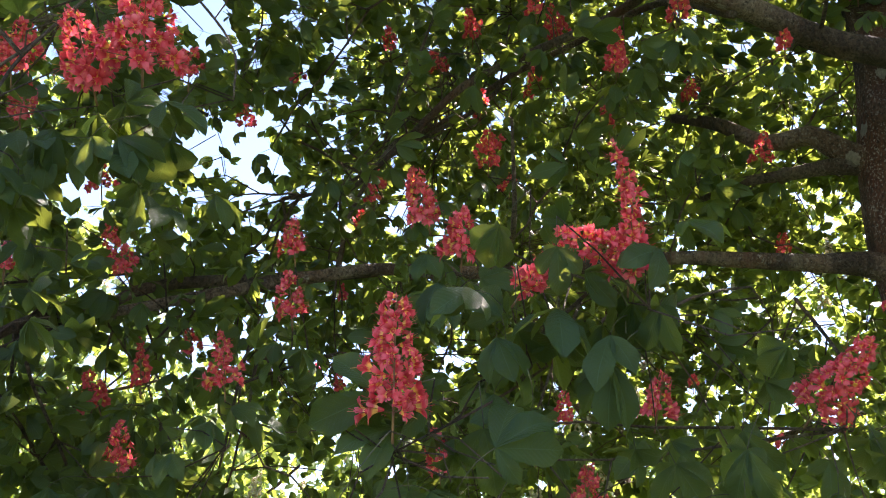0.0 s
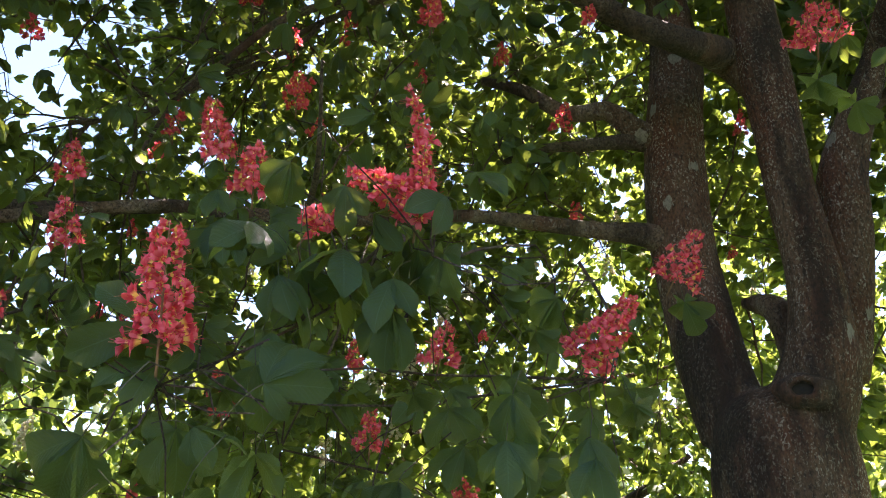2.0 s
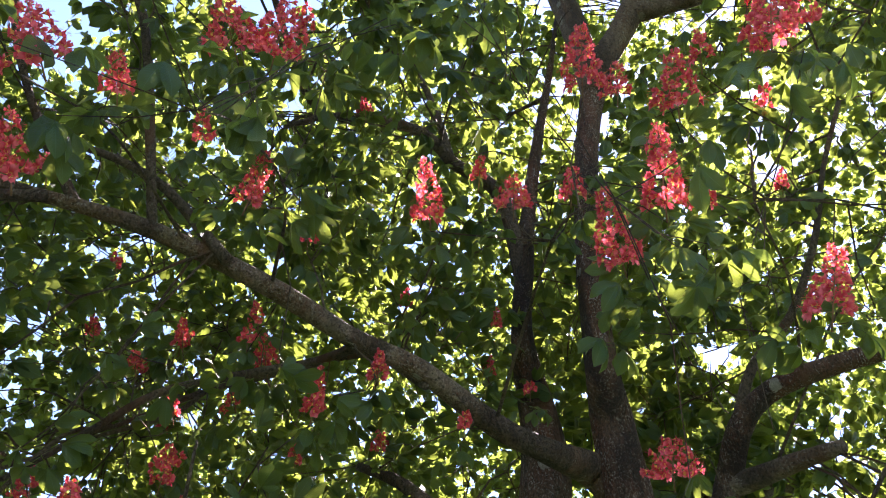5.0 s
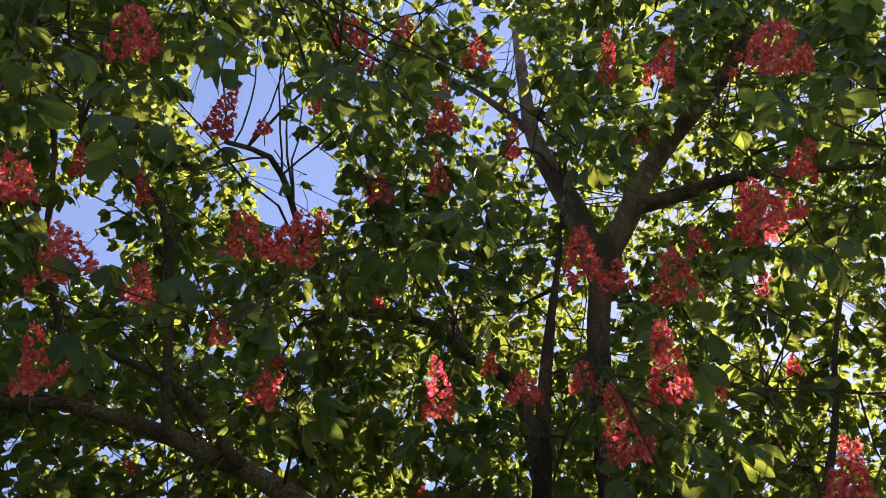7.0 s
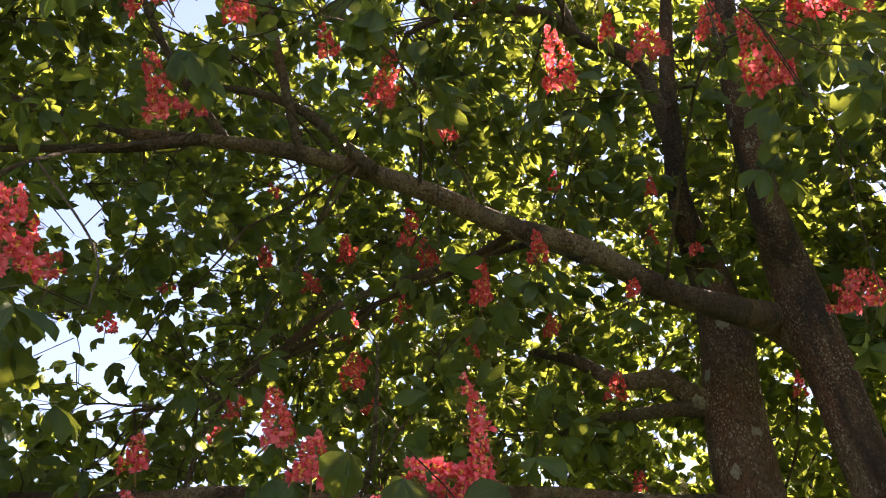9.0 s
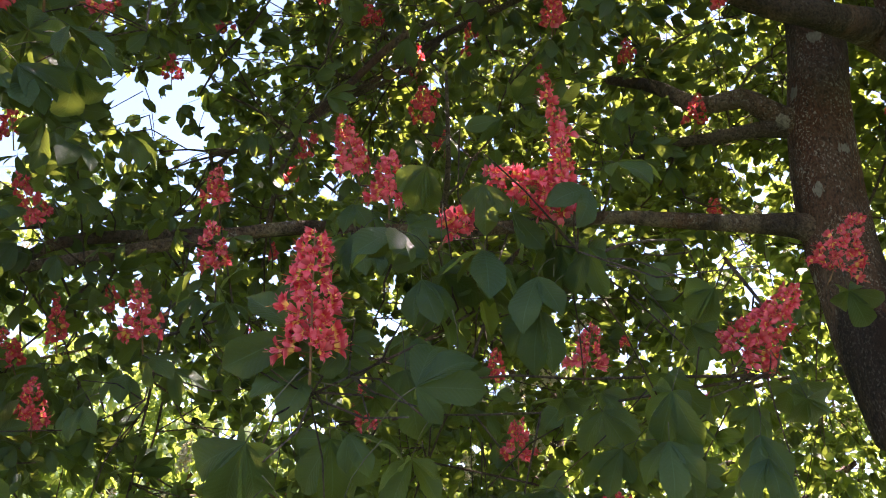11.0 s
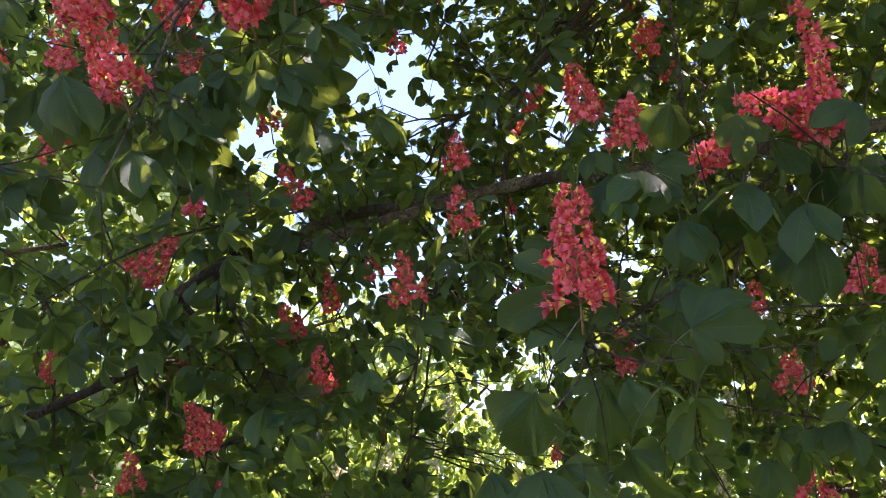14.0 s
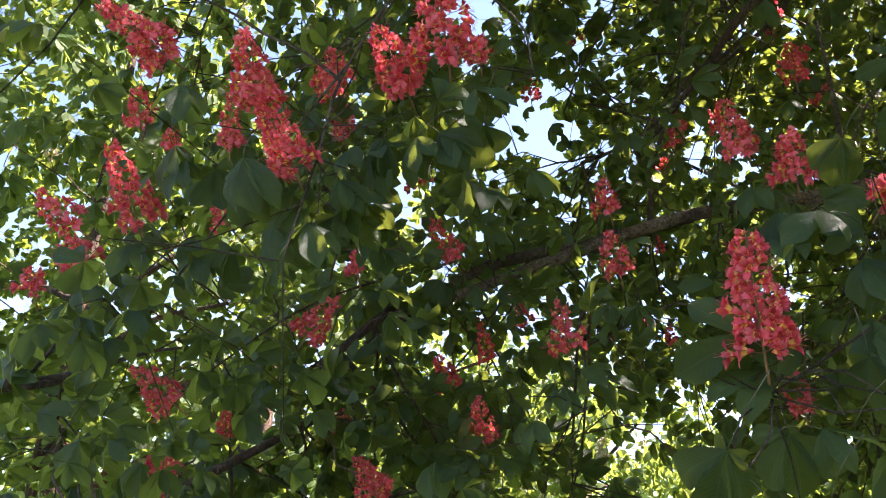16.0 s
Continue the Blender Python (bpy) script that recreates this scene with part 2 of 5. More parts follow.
def leaflet(stations, length, width, droop, fold, teeth=0.0, twist=0.0, across=1):
    """One leaflet along +x: broadest past its middle, short-pointed, folded along its rib and hanging at its end."""
    u = np.linspace(0, 1, stations)
    half = width / 2 * 2.0 * u**0.85 * (1 - u) ** 0.5 * (1 - 0.75 * np.clip((u - 0.72) / 0.28, 0, 1) ** 1.3)
    if teeth:
        half *= 1 + teeth * np.where(np.arange(stations) % 2, 1.0, -1.0)
    angle = droop * u**1.3
    du = length / (stations - 1)
    x = np.concatenate([[0], np.cumsum(np.cos(angle[:-1]) * du)])
    z = -np.concatenate([[0], np.cumsum(np.sin(angle[:-1]) * du)])
    z += 0.018 * length * np.sin(9.0 * u + 40 * droop) * u
    inner = slice(1, stations - 1)
    cuts = np.linspace(-1, 1, 2 * across + 1)
    rows = []
    for s in cuts:
        lift = fold * half[inner] * (1.5 * abs(s) - 0.8 * s * s) + s * twist * half[inner] * u[inner]
        if across > 1:
            lift = lift + 0.06 * half[inner] * s * s * np.sin(17 * u[inner] + 3 * s + 20 * fold)
        rows.append(np.stack([x[inner] + abs(s) * 0.12 * half[inner], s * half[inner], z[inner] + lift], 1))
    verts = np.vstack([[[0, 0, 0]], *rows, [[x[-1], 0, z[-1]]]])
    uvs = np.vstack([[[0, 0.5]], *(np.stack([u[inner], np.full(stations - 2, 0.5 + 0.5 * s)], 1) for s in cuts), [[1, 0.5]]])
    n, tris, tip = stations - 2, [], len(verts) - 1
    for s in range(2 * across):
        a, b = 1 + s * n, 1 + (s + 1) * n
        tris += [(0, a, b), (a + n - 1, tip, b + n - 1)]
        for i in range(n - 1):
            tris += [(a + i, a + i + 1, b + i + 1), (a + i, b + i + 1, b + i)]
    return verts, np.array(tris), uvs


def flat_leaflet(length, width, droop):
    """A leaflet of four faces for leaves further off: narrow foot, broad shoulder, short point."""
    u, wide = np.array((0.0, 0.38, 0.70, 1.0)), np.array((0.0, 0.84, 0.86, 0.0)) * width / 2
    x, z = u * length * math.cos(0.55 * droop), -length * math.sin(0.7 * droop) * u**1.7
    verts = np.array([(0, 0, 0), (x[1], -wide[1], z[1]), (x[1], wide[1], z[1]), (x[2], -wide[2], z[2]), (x[2], wide[2], z[2]), (x[3], 0, z[3])])
    uvs = np.array([(0, 0.5), (0.4, 0.0), (0.4, 1.0), (0.78, 0.0), (0.78, 1.0), (1, 0.5)])
    return verts, np.array([(0, 1, 2), (1, 3, 4), (1, 4, 2), (3, 5, 4)]), uvs


FINGERS = ((-105, 0.62), (-52, 0.88), (0, 1.0), (52, 0.88), (105, 0.62))


def leaf_turns(seed):
    """The poses of a hand of five leaflets at the end of its stalk."""
    r = random.Random(seed)
    stalk = r.uniform(0.09, 0.15)
    poses = []
    for angle, size in FINGERS:
        poses.append((pose(stalk, 0, -0.15 * stalk, 0, r.uniform(18, 62), angle + r.uniform(-10, 10)) @ pose(0, 0, 0, r.uniform(-22, 22), 0, 0), size * r.uniform(0.88, 1.1)))
    return stalk, poses


def stalk_line(stalk):
    return [(0, 0, 0, 0.0016), (0.3 * stalk, 0, 0.05 * stalk, 0.0011), (0.6 * stalk, 0, 0.04 * stalk, 0.0010), (0.85 * stalk, 0, -0.05 * stalk, 0.0010), (stalk, 0, -0.15 * stalk, 0.0012)]


def whole_leaf(seed, stations):
    """A whole leaf, stalk and five leaflets, as arrays."""
    r = random.Random(seed + 90)
    stalk, poses = leaf_turns(seed)
    ribbon = np.array([(0, 0.0016, 0), (0, -0.0016, 0), (stalk, -0.0012, -0.15 * stalk), (stalk, 0.0012, -0.15 * stalk)])
    pieces = [tube(stalk_line(stalk), 3) if stations > 5 else (ribbon, np.array([(0, 1, 2), (0, 2, 3)]), np.full((4, 2), 0.25))]
    for m, size in poses:
        if stations > 4:
            v, f, u = leaflet(stations, 0.15 * size, 0.082 * size, r.uniform(0.25, 1.0), r.uniform(0.1, 0.45), 0.0, r.uniform(-0.3, 0.3))
        else:
            v, f, u = flat_leaflet(0.15 * size, 0.082 * size, r.uniform(0.25, 1.0))
        m = np.array(m)
        pieces.append((v @ m[:3, :3].T + m[:3, 3], f, u))
    return joined(pieces)


NEAR_LEAVES = [whole_leaf(i, 11) for i in range(8)]
FINE_LEAVES = [whole_leaf(i, 6) for i in range(8)]
MIDDLE_LEAVES = [whole_leaf(i, 5) for i in range(8)]
COARSE_LEAVES = [whole_leaf(i, 3) for i in range(8)]


def leaf_sprig(seed):
    """Three small leaflets on one point, for trees far off."""
    r = random.Random(seed + 300)
    pieces = []
    for k in range(3):
        v, f, u = flat_leaflet(0.15, 0.085, r.uniform(0.3, 0.9))
        m = np.array(pose(r.uniform(-0.06, 0.1), r.uniform(-0.08, 0.08), r.uniform(-0.05, 0.05), r.uniform(-40, 40), r.uniform(-10, 60), r.uniform(-100, 100)))
        pieces.append((v @ m[:3, :3].T + m[:3, 3], f, u))
    return joined(pieces)


FAR_SPRIGS = [leaf_sprig(i) for i in range(8)]


def scatter(templates, origin, x_axis, up, size):
    """Many leaves as one set of arrays: each at its origin, its stalk along x_axis."""
    x = unit(x_axis)
    y = unit(np.cross(up, x))
    z = np.cross(x, y)
    turn = np.stack([x, y, z], 2) * size[:, None, None]
    pieces = []
    kind = rng.integers(0, len(templates), len(origin))
    for k, (v, f, u) in enumerate(templates):
        pick = kind == k
        count = int(pick.sum())
        if count:
            verts = np.einsum("nij,vj->nvi", turn[pick], v) + origin[pick][:, None]
            tris = f[None] + (np.arange(count) * len(v))[:, None, None]
            pieces.append((verts.reshape(-1, 3), tris.reshape(-1, 3), np.tile(u, (count, 1))))
    return joined(pieces)


def leaves_round(tips, axes, per_tip, face, hang=0.2, spread=1.0):
    """Leaf places round shoot tips: origins, stalk directions and up directions. face: the way to the open light."""
    n = len(tips)
    k = np.tile(np.arange(per_tip), n)
    tip, axis = np.repeat(tips, per_tip, 0), unit(np.repeat(axes, per_tip, 0))
    a = unit(np.cross(axis, rng.normal(size=(n * per_tip, 3)) * 0.01 + (0.2, 0.1, 1.0)))
    b = np.cross(axis, a)
    turn = k * (2 * np.pi / per_tip) * 1.5 + rng.uniform(0, 6.28, n).repeat(per_tip) + rng.normal(0, 0.35, n * per_tip)
    lean = rng.uniform(0.0, 0.8, n * per_tip)
    way = np.cos(turn)[:, None] * a + np.sin(turn)[:, None] * b
    way = way * np.cos(lean)[:, None] + axis * np.sin(lean)[:, None]
    way[:, 2] -= rng.uniform(-0.3, 0.3, n * per_tip) + hang
    way += 0.25 * np.repeat(face, per_tip, 0)
    origin = tip - axis * (k * 0.018)[:, None] * spread
    up = np.array((0, 0, 0.7)) + 0.85 * np.repeat(face, per_tip, 0) + rng.normal(0, 0.33, (n * per_tip, 3))
    return origin, unit(way), up


def aim(az, el):
    return np.array((math.sin(radians(az)) * math.cos(radians(el)), math.cos(radians(az)) * math.cos(radians(el)), math.sin(radians(el))))


# Cones from STAND thinned so the view shows sky: bearing, height angle, half width in degrees.
SKY_CONES = [(-20, 32, 1.9), (-17.5, 29.8, 1.0), (-29.7, 27, 1.5), (-13.6, 39.6, 0.9), (-23.8, 40.6, 1.0), (-12.7, 10.9, 1.3), (-18.7, 68, 3.6), (-4, 65, 3.0),
        (-24, 56, 2.5), (1.7, 58.3, 1.0), (-25, 40, 1.6), (45, 39.3, 1.2), (43.4, 20.3, 1.3), (41.7, 25.6, 0.9),
        (-23.9, 31.9, 1.5), (-19.7, 32.9, 1.5), (-30.5, 27.7, 1.3), (24.3, 26.6, 1.0), (-2.9, 19.1, 1.4), (-7.7, 28.4, 0.9)]
# Cones from STAND thinned so the view shows the sunlit trees behind: bearing, height angle, half width in degrees.
TREE_CONES = [(-10.1, 13.4, 1.6), (-6.6, 13.5, 1.0), (-14.5, 10.5, 1.7), (-17.9, 11.6, 1.6), (-20.2, 13.3, 1.2), (-11.3, 7.9, 1.5), (-20.5, 6.9, 1.5), (-9.2, 12.5, 1.4),
         (-11.1, 9.7, 1.8), (-16.1, 9.7, 1.6), (21.6, 21.4, 1.5), (23.2, 19.8, 1.2), (28.0, 19.3, 1.0), (-56.5, 32.2, 3.0), (-55.3, 27.6, 2.6), (-52.3, 25.5, 1.6),
         (-48.4, 34.3, 1.4), (-45.7, 15.7, 1.3), (-37.9, 22.2, 1.2), (-42.3, 22.4, 1.1), (-53.4, 21.3, 1.6), (-45.3, 9.4, 1.4), (-11.5, 9.3, 1.8), (-18.4, 12.3, 1.2),
         (40.8, 19.6, 1.4), (41.0, 10.6, 1.3), (22.4, 23.4, 1.4), (23.1, 28.3, 1.2), (13.7, 11.5, 1.0), (19.8, 11.1, 1.0)]
SIGHT_LINES = []  # kept free of leaves as seen from STAND: a thing's place and the half width


def free_of_gaps(places, behind=False):
    """Which places lie outside the cones and sight lines cleared for the view from STAND. behind: places of the trees
    behind.
    """
    rel = places - STAND
    keep = np.ones(len(places), bool)
    chance = rng.random(len(places))
    away = unit(rel)
    for az, el, half in SKY_CONES if behind else SKY_CONES + TREE_CONES:
        off = np.degrees(np.arccos(np.clip(away @ aim(az, el), -1, 1)))
        keep &= (off > half * (0.8 + 0.5 * rng.random(len(places)))) | (chance < 0.13)
    for place, half in SIGHT_LINES:
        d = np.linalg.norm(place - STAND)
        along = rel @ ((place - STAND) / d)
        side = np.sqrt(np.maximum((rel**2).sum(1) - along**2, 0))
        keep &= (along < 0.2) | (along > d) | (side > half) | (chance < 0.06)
    return keep


# ---- ground ----
def build_ground():
    n = 40
    reach = np.sign(np.linspace(-1, 1, n)) * np.abs(np.linspace(-1, 1, n)) ** 3 * 900
    gx, gy = np.meshgrid(reach, reach, indexing="ij")
    gz = np.array([[0.12 * noise.noise(Vector((x * 0.05, y * 0.05, 0))) - 0.05 for y in reach] for x in reach])
    i, j = np.meshgrid(np.arange(n - 1), np.arange(n - 1), indexing="ij")
    a = i * n + j
    tris = np.stack([np.stack([a, a + n, a + n + 1], -1), np.stack([a, a + n + 1, a + 1], -1)], 2).reshape(-1, 3)
    tagged(new("ground", mesh_of("ground", np.stack([gx, gy, gz], -1).reshape(-1, 3), tris, GRASS, smooth=True)),
           "mown green grass under the trees", "ground", kind="structure")


build_ground()

# ---- the red-flowering chestnut: wood ----
CENTRE, HALF = np.array((2.1, 2.8, 5.4)), np.array((5.5, 5.0, 4.6))  # its crown
tree = thing("chestnut_tree", (1.95, 2.95, 0.0), "red-flowering horse chestnut with forked grey-brown trunk and drooping branches", "tree")
WOOD = [
    ('stem_grey', [(1.98, 2.90, 2.24, 0.166), (2.02, 2.81, 2.43, 0.143), (2.03, 2.77, 2.59, 0.121), (2.03, 2.75, 2.81, 0.105), (2.00, 2.75, 3.13, 0.096), (1.98, 2.74, 3.46, 0.098), (1.96, 2.73, 3.74, 0.106), (1.94, 2.72, 4.04, 0.102), (1.82, 2.55, 4.21, 0.078), (1.82, 2.52, 4.66, 0.072), (1.84, 2.47, 5.14, 0.071), (1.90, 2.39, 5.86, 0.073), (2.01, 2.28, 6.56, 0.085)]),
    ('stem_dark', [(1.84, 3.10, 2.25, 0.153), (1.79, 3.13, 2.49, 0.141), (1.77, 3.18, 2.79, 0.138), (1.75, 3.21, 3.09, 0.141), (1.75, 3.21, 3.37, 0.140), (1.77, 3.20, 3.67, 0.131), (1.81, 3.18, 3.99, 0.131), (1.81, 3.18, 4.33, 0.107), (1.68, 3.04, 4.75, 0.062), (1.70, 2.97, 5.23, 0.056), (1.75, 2.94, 5.73, 0.050), (1.86, 2.88, 6.51, 0.040), (2.02, 2.78, 7.52, 0.027), (2.17, 2.66, 8.72, 0.013)]),
    ('stem_back', [(2.17, 2.94, 2.47, 0.133), (2.25, 2.89, 2.74, 0.105), (2.29, 2.85, 3.03, 0.099), (2.31, 2.84, 3.29, 0.102), (2.37, 2.76, 3.54, 0.080), (2.45, 2.66, 3.78, 0.063), (2.42, 2.45, 3.94, 0.058), (2.48, 2.32, 4.04, 0.052), (2.58, 2.14, 4.06, 0.049), (2.79, 1.86, 4.04, 0.044), (2.85, 1.59, 3.89, 0.034)]),
    ('branch_stub', [(2.11, 3.08, 2.57, 0.050), (2.10, 3.08, 2.67, 0.055), (2.08, 3.08, 2.76, 0.060), (2.07, 3.14, 2.82, 0.051), (2.04, 3.26, 2.87, 0.024)]),
    ('limb', [(1.97, 2.77, 3.63, 0.072), (1.86, 2.82, 3.82, 0.079), (1.55, 2.65, 3.74, 0.056), (1.32, 2.68, 3.84, 0.051), (0.95, 2.61, 3.98, 0.047), (0.63, 2.57, 4.03, 0.045), (0.26, 2.45, 4.08, 0.042), (-0.10, 2.38, 4.12, 0.037), (-0.39, 2.36, 4.15, 0.031), (-0.64, 2.37, 4.17, 0.026), (-0.93, 2.40, 4.20, 0.024)]),
    ('limb', [(1.76, 3.20, 3.57, 0.067), (1.63, 3.22, 3.65, 0.062), (1.54, 3.23, 3.72, 0.051), (1.47, 3.26, 3.79, 0.046), (1.31, 3.35, 3.81, 0.039), (1.14, 3.46, 3.99, 0.031), (0.97, 3.61, 4.13, 0.021)]),
    ('branch', [(1.71, 3.23, 3.61, 0.046), (1.53, 3.23, 3.61, 0.037), (1.34, 3.31, 3.61, 0.027), (1.20, 3.39, 3.63, 0.022), (1.03, 3.49, 3.59, 0.014)]),
    ('limb', [(1.68, 3.19, 3.10, 0.066), (1.57, 3.20, 3.13, 0.053), (1.40, 3.24, 3.15, 0.038), (1.13, 3.30, 3.19, 0.033), (0.81, 3.31, 3.20, 0.028), (0.38, 3.33, 3.15, 0.029), (0.02, 3.29, 3.11, 0.027), (-0.36, 3.27, 3.11, 0.026), (-0.56, 3.23, 3.07, 0.026), (-0.91, 3.09, 2.93, 0.024), (-1.14, 2.95, 2.81, 0.020), (-1.37, 2.73, 2.64, 0.015), (-1.48, 2.55, 2.47, 0.012)]),
    ('branch', [(0.98, 2.61, 3.90, 0.011), (0.89, 3.32, 4.62, 0.012), (0.49, 3.50, 4.52, 0.011), (0.14, 3.62, 4.39, 0.010), (-0.23, 3.60, 4.06, 0.008), (-0.41, 3.56, 3.95, 0.007), (-0.57, 3.43, 3.49, 0.006), (-0.59, 3.33, 3.15, 0.005)]),
    ('branch', [(0.14, 3.62, 4.39, 0.008), (0.00, 3.59, 4.18, 0.008), (-0.36, 3.57, 3.92, 0.006), (-0.66, 3.52, 3.66, 0.005), (-0.91, 3.46, 3.56, 0.005)]),
    ('branch', [(0.69, 2.58, 4.02, 0.016), (0.55, 2.85, 4.10, 0.013), (0.26, 2.98, 4.04, 0.013), (-0.06, 3.09, 3.93, 0.012), (-0.28, 3.07, 3.65, 0.010), (-0.49, 3.04, 3.38, 0.007)]),
    ('branch', [(0.07, 2.34, 4.05, 0.027), (-0.08, 2.34, 4.20, 0.023), (-0.23, 2.29, 4.30, 0.020), (-0.45, 2.29, 4.40, 0.017), (-0.75, 2.36, 4.50, 0.011)]),
    ('branch', [(-0.63, 2.34, 4.14, 0.016), (-0.87, 2.29, 4.00, 0.014), (-1.08, 2.23, 3.90, 0.010), (-1.22, 2.16, 3.80, 0.008)]),
    ('limb', [(1.97, 2.31, 6.29, 0.081), (1.93, 2.29, 7.14, 0.093), (1.84, 2.29, 7.73, 0.086), (1.73, 2.31, 8.72, 0.072), (1.70, 2.20, 10.00, 0.065), (1.71, 2.07, 11.77, 0.056)]),
    ('limb', [(2.00, 2.29, 6.41, 0.087), (2.04, 2.20, 6.62, 0.090), (2.17, 2.07, 6.93, 0.086), (2.31, 1.93, 7.34, 0.082), (2.51, 1.68, 7.71, 0.073), (2.81, 1.17, 8.08, 0.057), (2.95, 0.79, 8.37, 0.045)]),
    ('branch', [(2.23, 2.01, 7.05, 0.071), (2.36, 1.87, 6.96, 0.057), (2.50, 1.69, 6.86, 0.051), (2.66, 1.45, 6.69, 0.036), (2.92, 1.16, 6.37, 0.023), (3.11, 0.95, 6.10, 0.015)]),
    ('branch', [(1.73, 2.31, 8.72, 0.046), (1.45, 2.37, 9.38, 0.033), (1.08, 2.43, 9.92, 0.026), (0.70, 2.55, 10.20, 0.018)]),
    ('branch', [(1.70, 3.00, 5.16, 0.049), (1.54, 2.88, 5.74, 0.046), (1.19, 2.82, 5.86, 0.039), (1.03, 2.77, 5.97, 0.034), (0.78, 2.79, 6.04, 0.028), (0.42, 2.80, 5.92, 0.021), (0.17, 2.72, 5.56, 0.013)]),
    ('branch', [(1.19, 2.82, 5.86, 0.028), (1.08, 2.75, 6.16, 0.024), (0.93, 2.70, 6.49, 0.019), (0.71, 2.65, 6.69, 0.014)]),
    ('branch', [(-0.52, 2.36, 4.15, 0.024), (-0.78, 2.30, 4.50, 0.017), (-1.01, 2.22, 4.90, 0.017), (-1.12, 2.11, 5.20, 0.016), (-1.24, 1.98, 5.50, 0.015), (-1.45, 1.82, 5.80, 0.013)]),
    ('branch', [(-0.23, 2.36, 4.12, 0.014), (-0.52, 1.94, 4.90, 0.013), (-0.72, 1.87, 5.10, 0.012), (-0.95, 1.85, 5.20, 0.011), (-1.06, 1.78, 5.30, 0.009), (-1.11, 1.61, 5.50, 0.007)]),
    ('branch', [(0.42, 2.80, 5.92, 0.017), (0.22, 2.62, 5.82, 0.013), (-0.17, 2.11, 6.08, 0.013), (-0.32, 1.99, 6.03, 0.011), (-0.47, 1.85, 5.74, 0.009)]),
    ('branch', [(2.40, 2.47, 3.92, 0.027), (2.45, 2.28, 4.18, 0.024), (2.53, 2.04, 4.31, 0.021), (2.59, 1.80, 4.59, 0.017), (2.61, 1.59, 4.91, 0.013), (2.63, 1.36, 5.17, 0.011)]),
    ('branch', [(2.45, 2.66, 3.78, 0.055), (2.52, 2.51, 3.76, 0.049), (2.57, 2.32, 3.73, 0.040), (2.61, 2.11, 3.68, 0.028)]),
    ('branch', [(-0.42, 3.30, 3.12, 0.019), (-0.69, 3.25, 3.06, 0.017), (-1.21, 2.98, 2.89, 0.015), (-1.35, 2.81, 2.70, 0.013), (-1.44, 2.64, 2.62, 0.012), (-1.49, 2.50, 2.49, 0.011), (-1.53, 2.35, 2.35, 0.008)]),
    ('branch', [(-1.76, 2.71, 2.27, 0.010), (-1.91, 2.51, 2.11, 0.011), (-2.04, 2.30, 1.95, 0.012), (-2.10, 2.12, 1.78, 0.013), (-2.12, 1.95, 1.66, 0.013)]),
    ('branch', [(-2.36, 2.25, 2.42, 0.009), (-2.40, 2.08, 2.32, 0.013), (-2.44, 1.88, 2.25, 0.015), (-2.50, 1.65, 2.19, 0.016)]),
]
LABELS = {"stem_grey": "grey lichen-spotted upright stem", "stem_dark": "dark upright stem with damp bark", "stem_back": "dark stem forking outwards", "branch_stub": "short broken grey stub in the fork",
          "limb": "bare grey-brown limb", "branch": "thin dark branch"}
wood_points = []
trunk_line = smooth_line([(1.93, 3.02, -0.12, 0.48), (1.93, 3.0, 0.15, 0.37), (1.93, 2.98, 0.6, 0.30), (1.92, 2.97, 1.2, 0.268), (1.92, 2.97, 1.8, 0.262), (1.925, 2.98, 2.12, 0.262), (1.95, 2.97, 2.30, 0.225), (1.97, 2.96, 2.38, 0.12)], 0.06)
fused = [tube(trunk_line, 40, 0.05, 3.0)]
for index, (name, points) in enumerate(WOOD):
    thick = points[0][3] >= 0.05
    line = smooth_line(points, 0.05 if thick else 0.07)
    if name == "branch" and line[:, 3].max() < 0.02:
        line[:, 3] *= 1.5
    if name.startswith("stem"):
        fused.append(tube(line, 28, 0.07, index))
    elif thick:
        v, f, u = tube(line, 24, 0.09, index)
    else:
        v, f, u = tube(line, 10, 0.10, index)
    if not name.startswith("stem"):
        part(name, mesh_of(name, v, f, LIMB_BARK if thick else TWIG, smooth=True), tree, LABELS[name])
    wood_points.append(line)
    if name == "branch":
        SIGHT_LINES.extend((q[:3], q[3] + 0.030) for q in line[::3] if q[2] > 2.9)
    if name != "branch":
        SIGHT_LINES.extend((q[:3], q[3] + 0.045) for q in line[::3] if not 4.3 < q[2] < 5.9 and (q[2] > 3.4 or q[0] > 0.95))



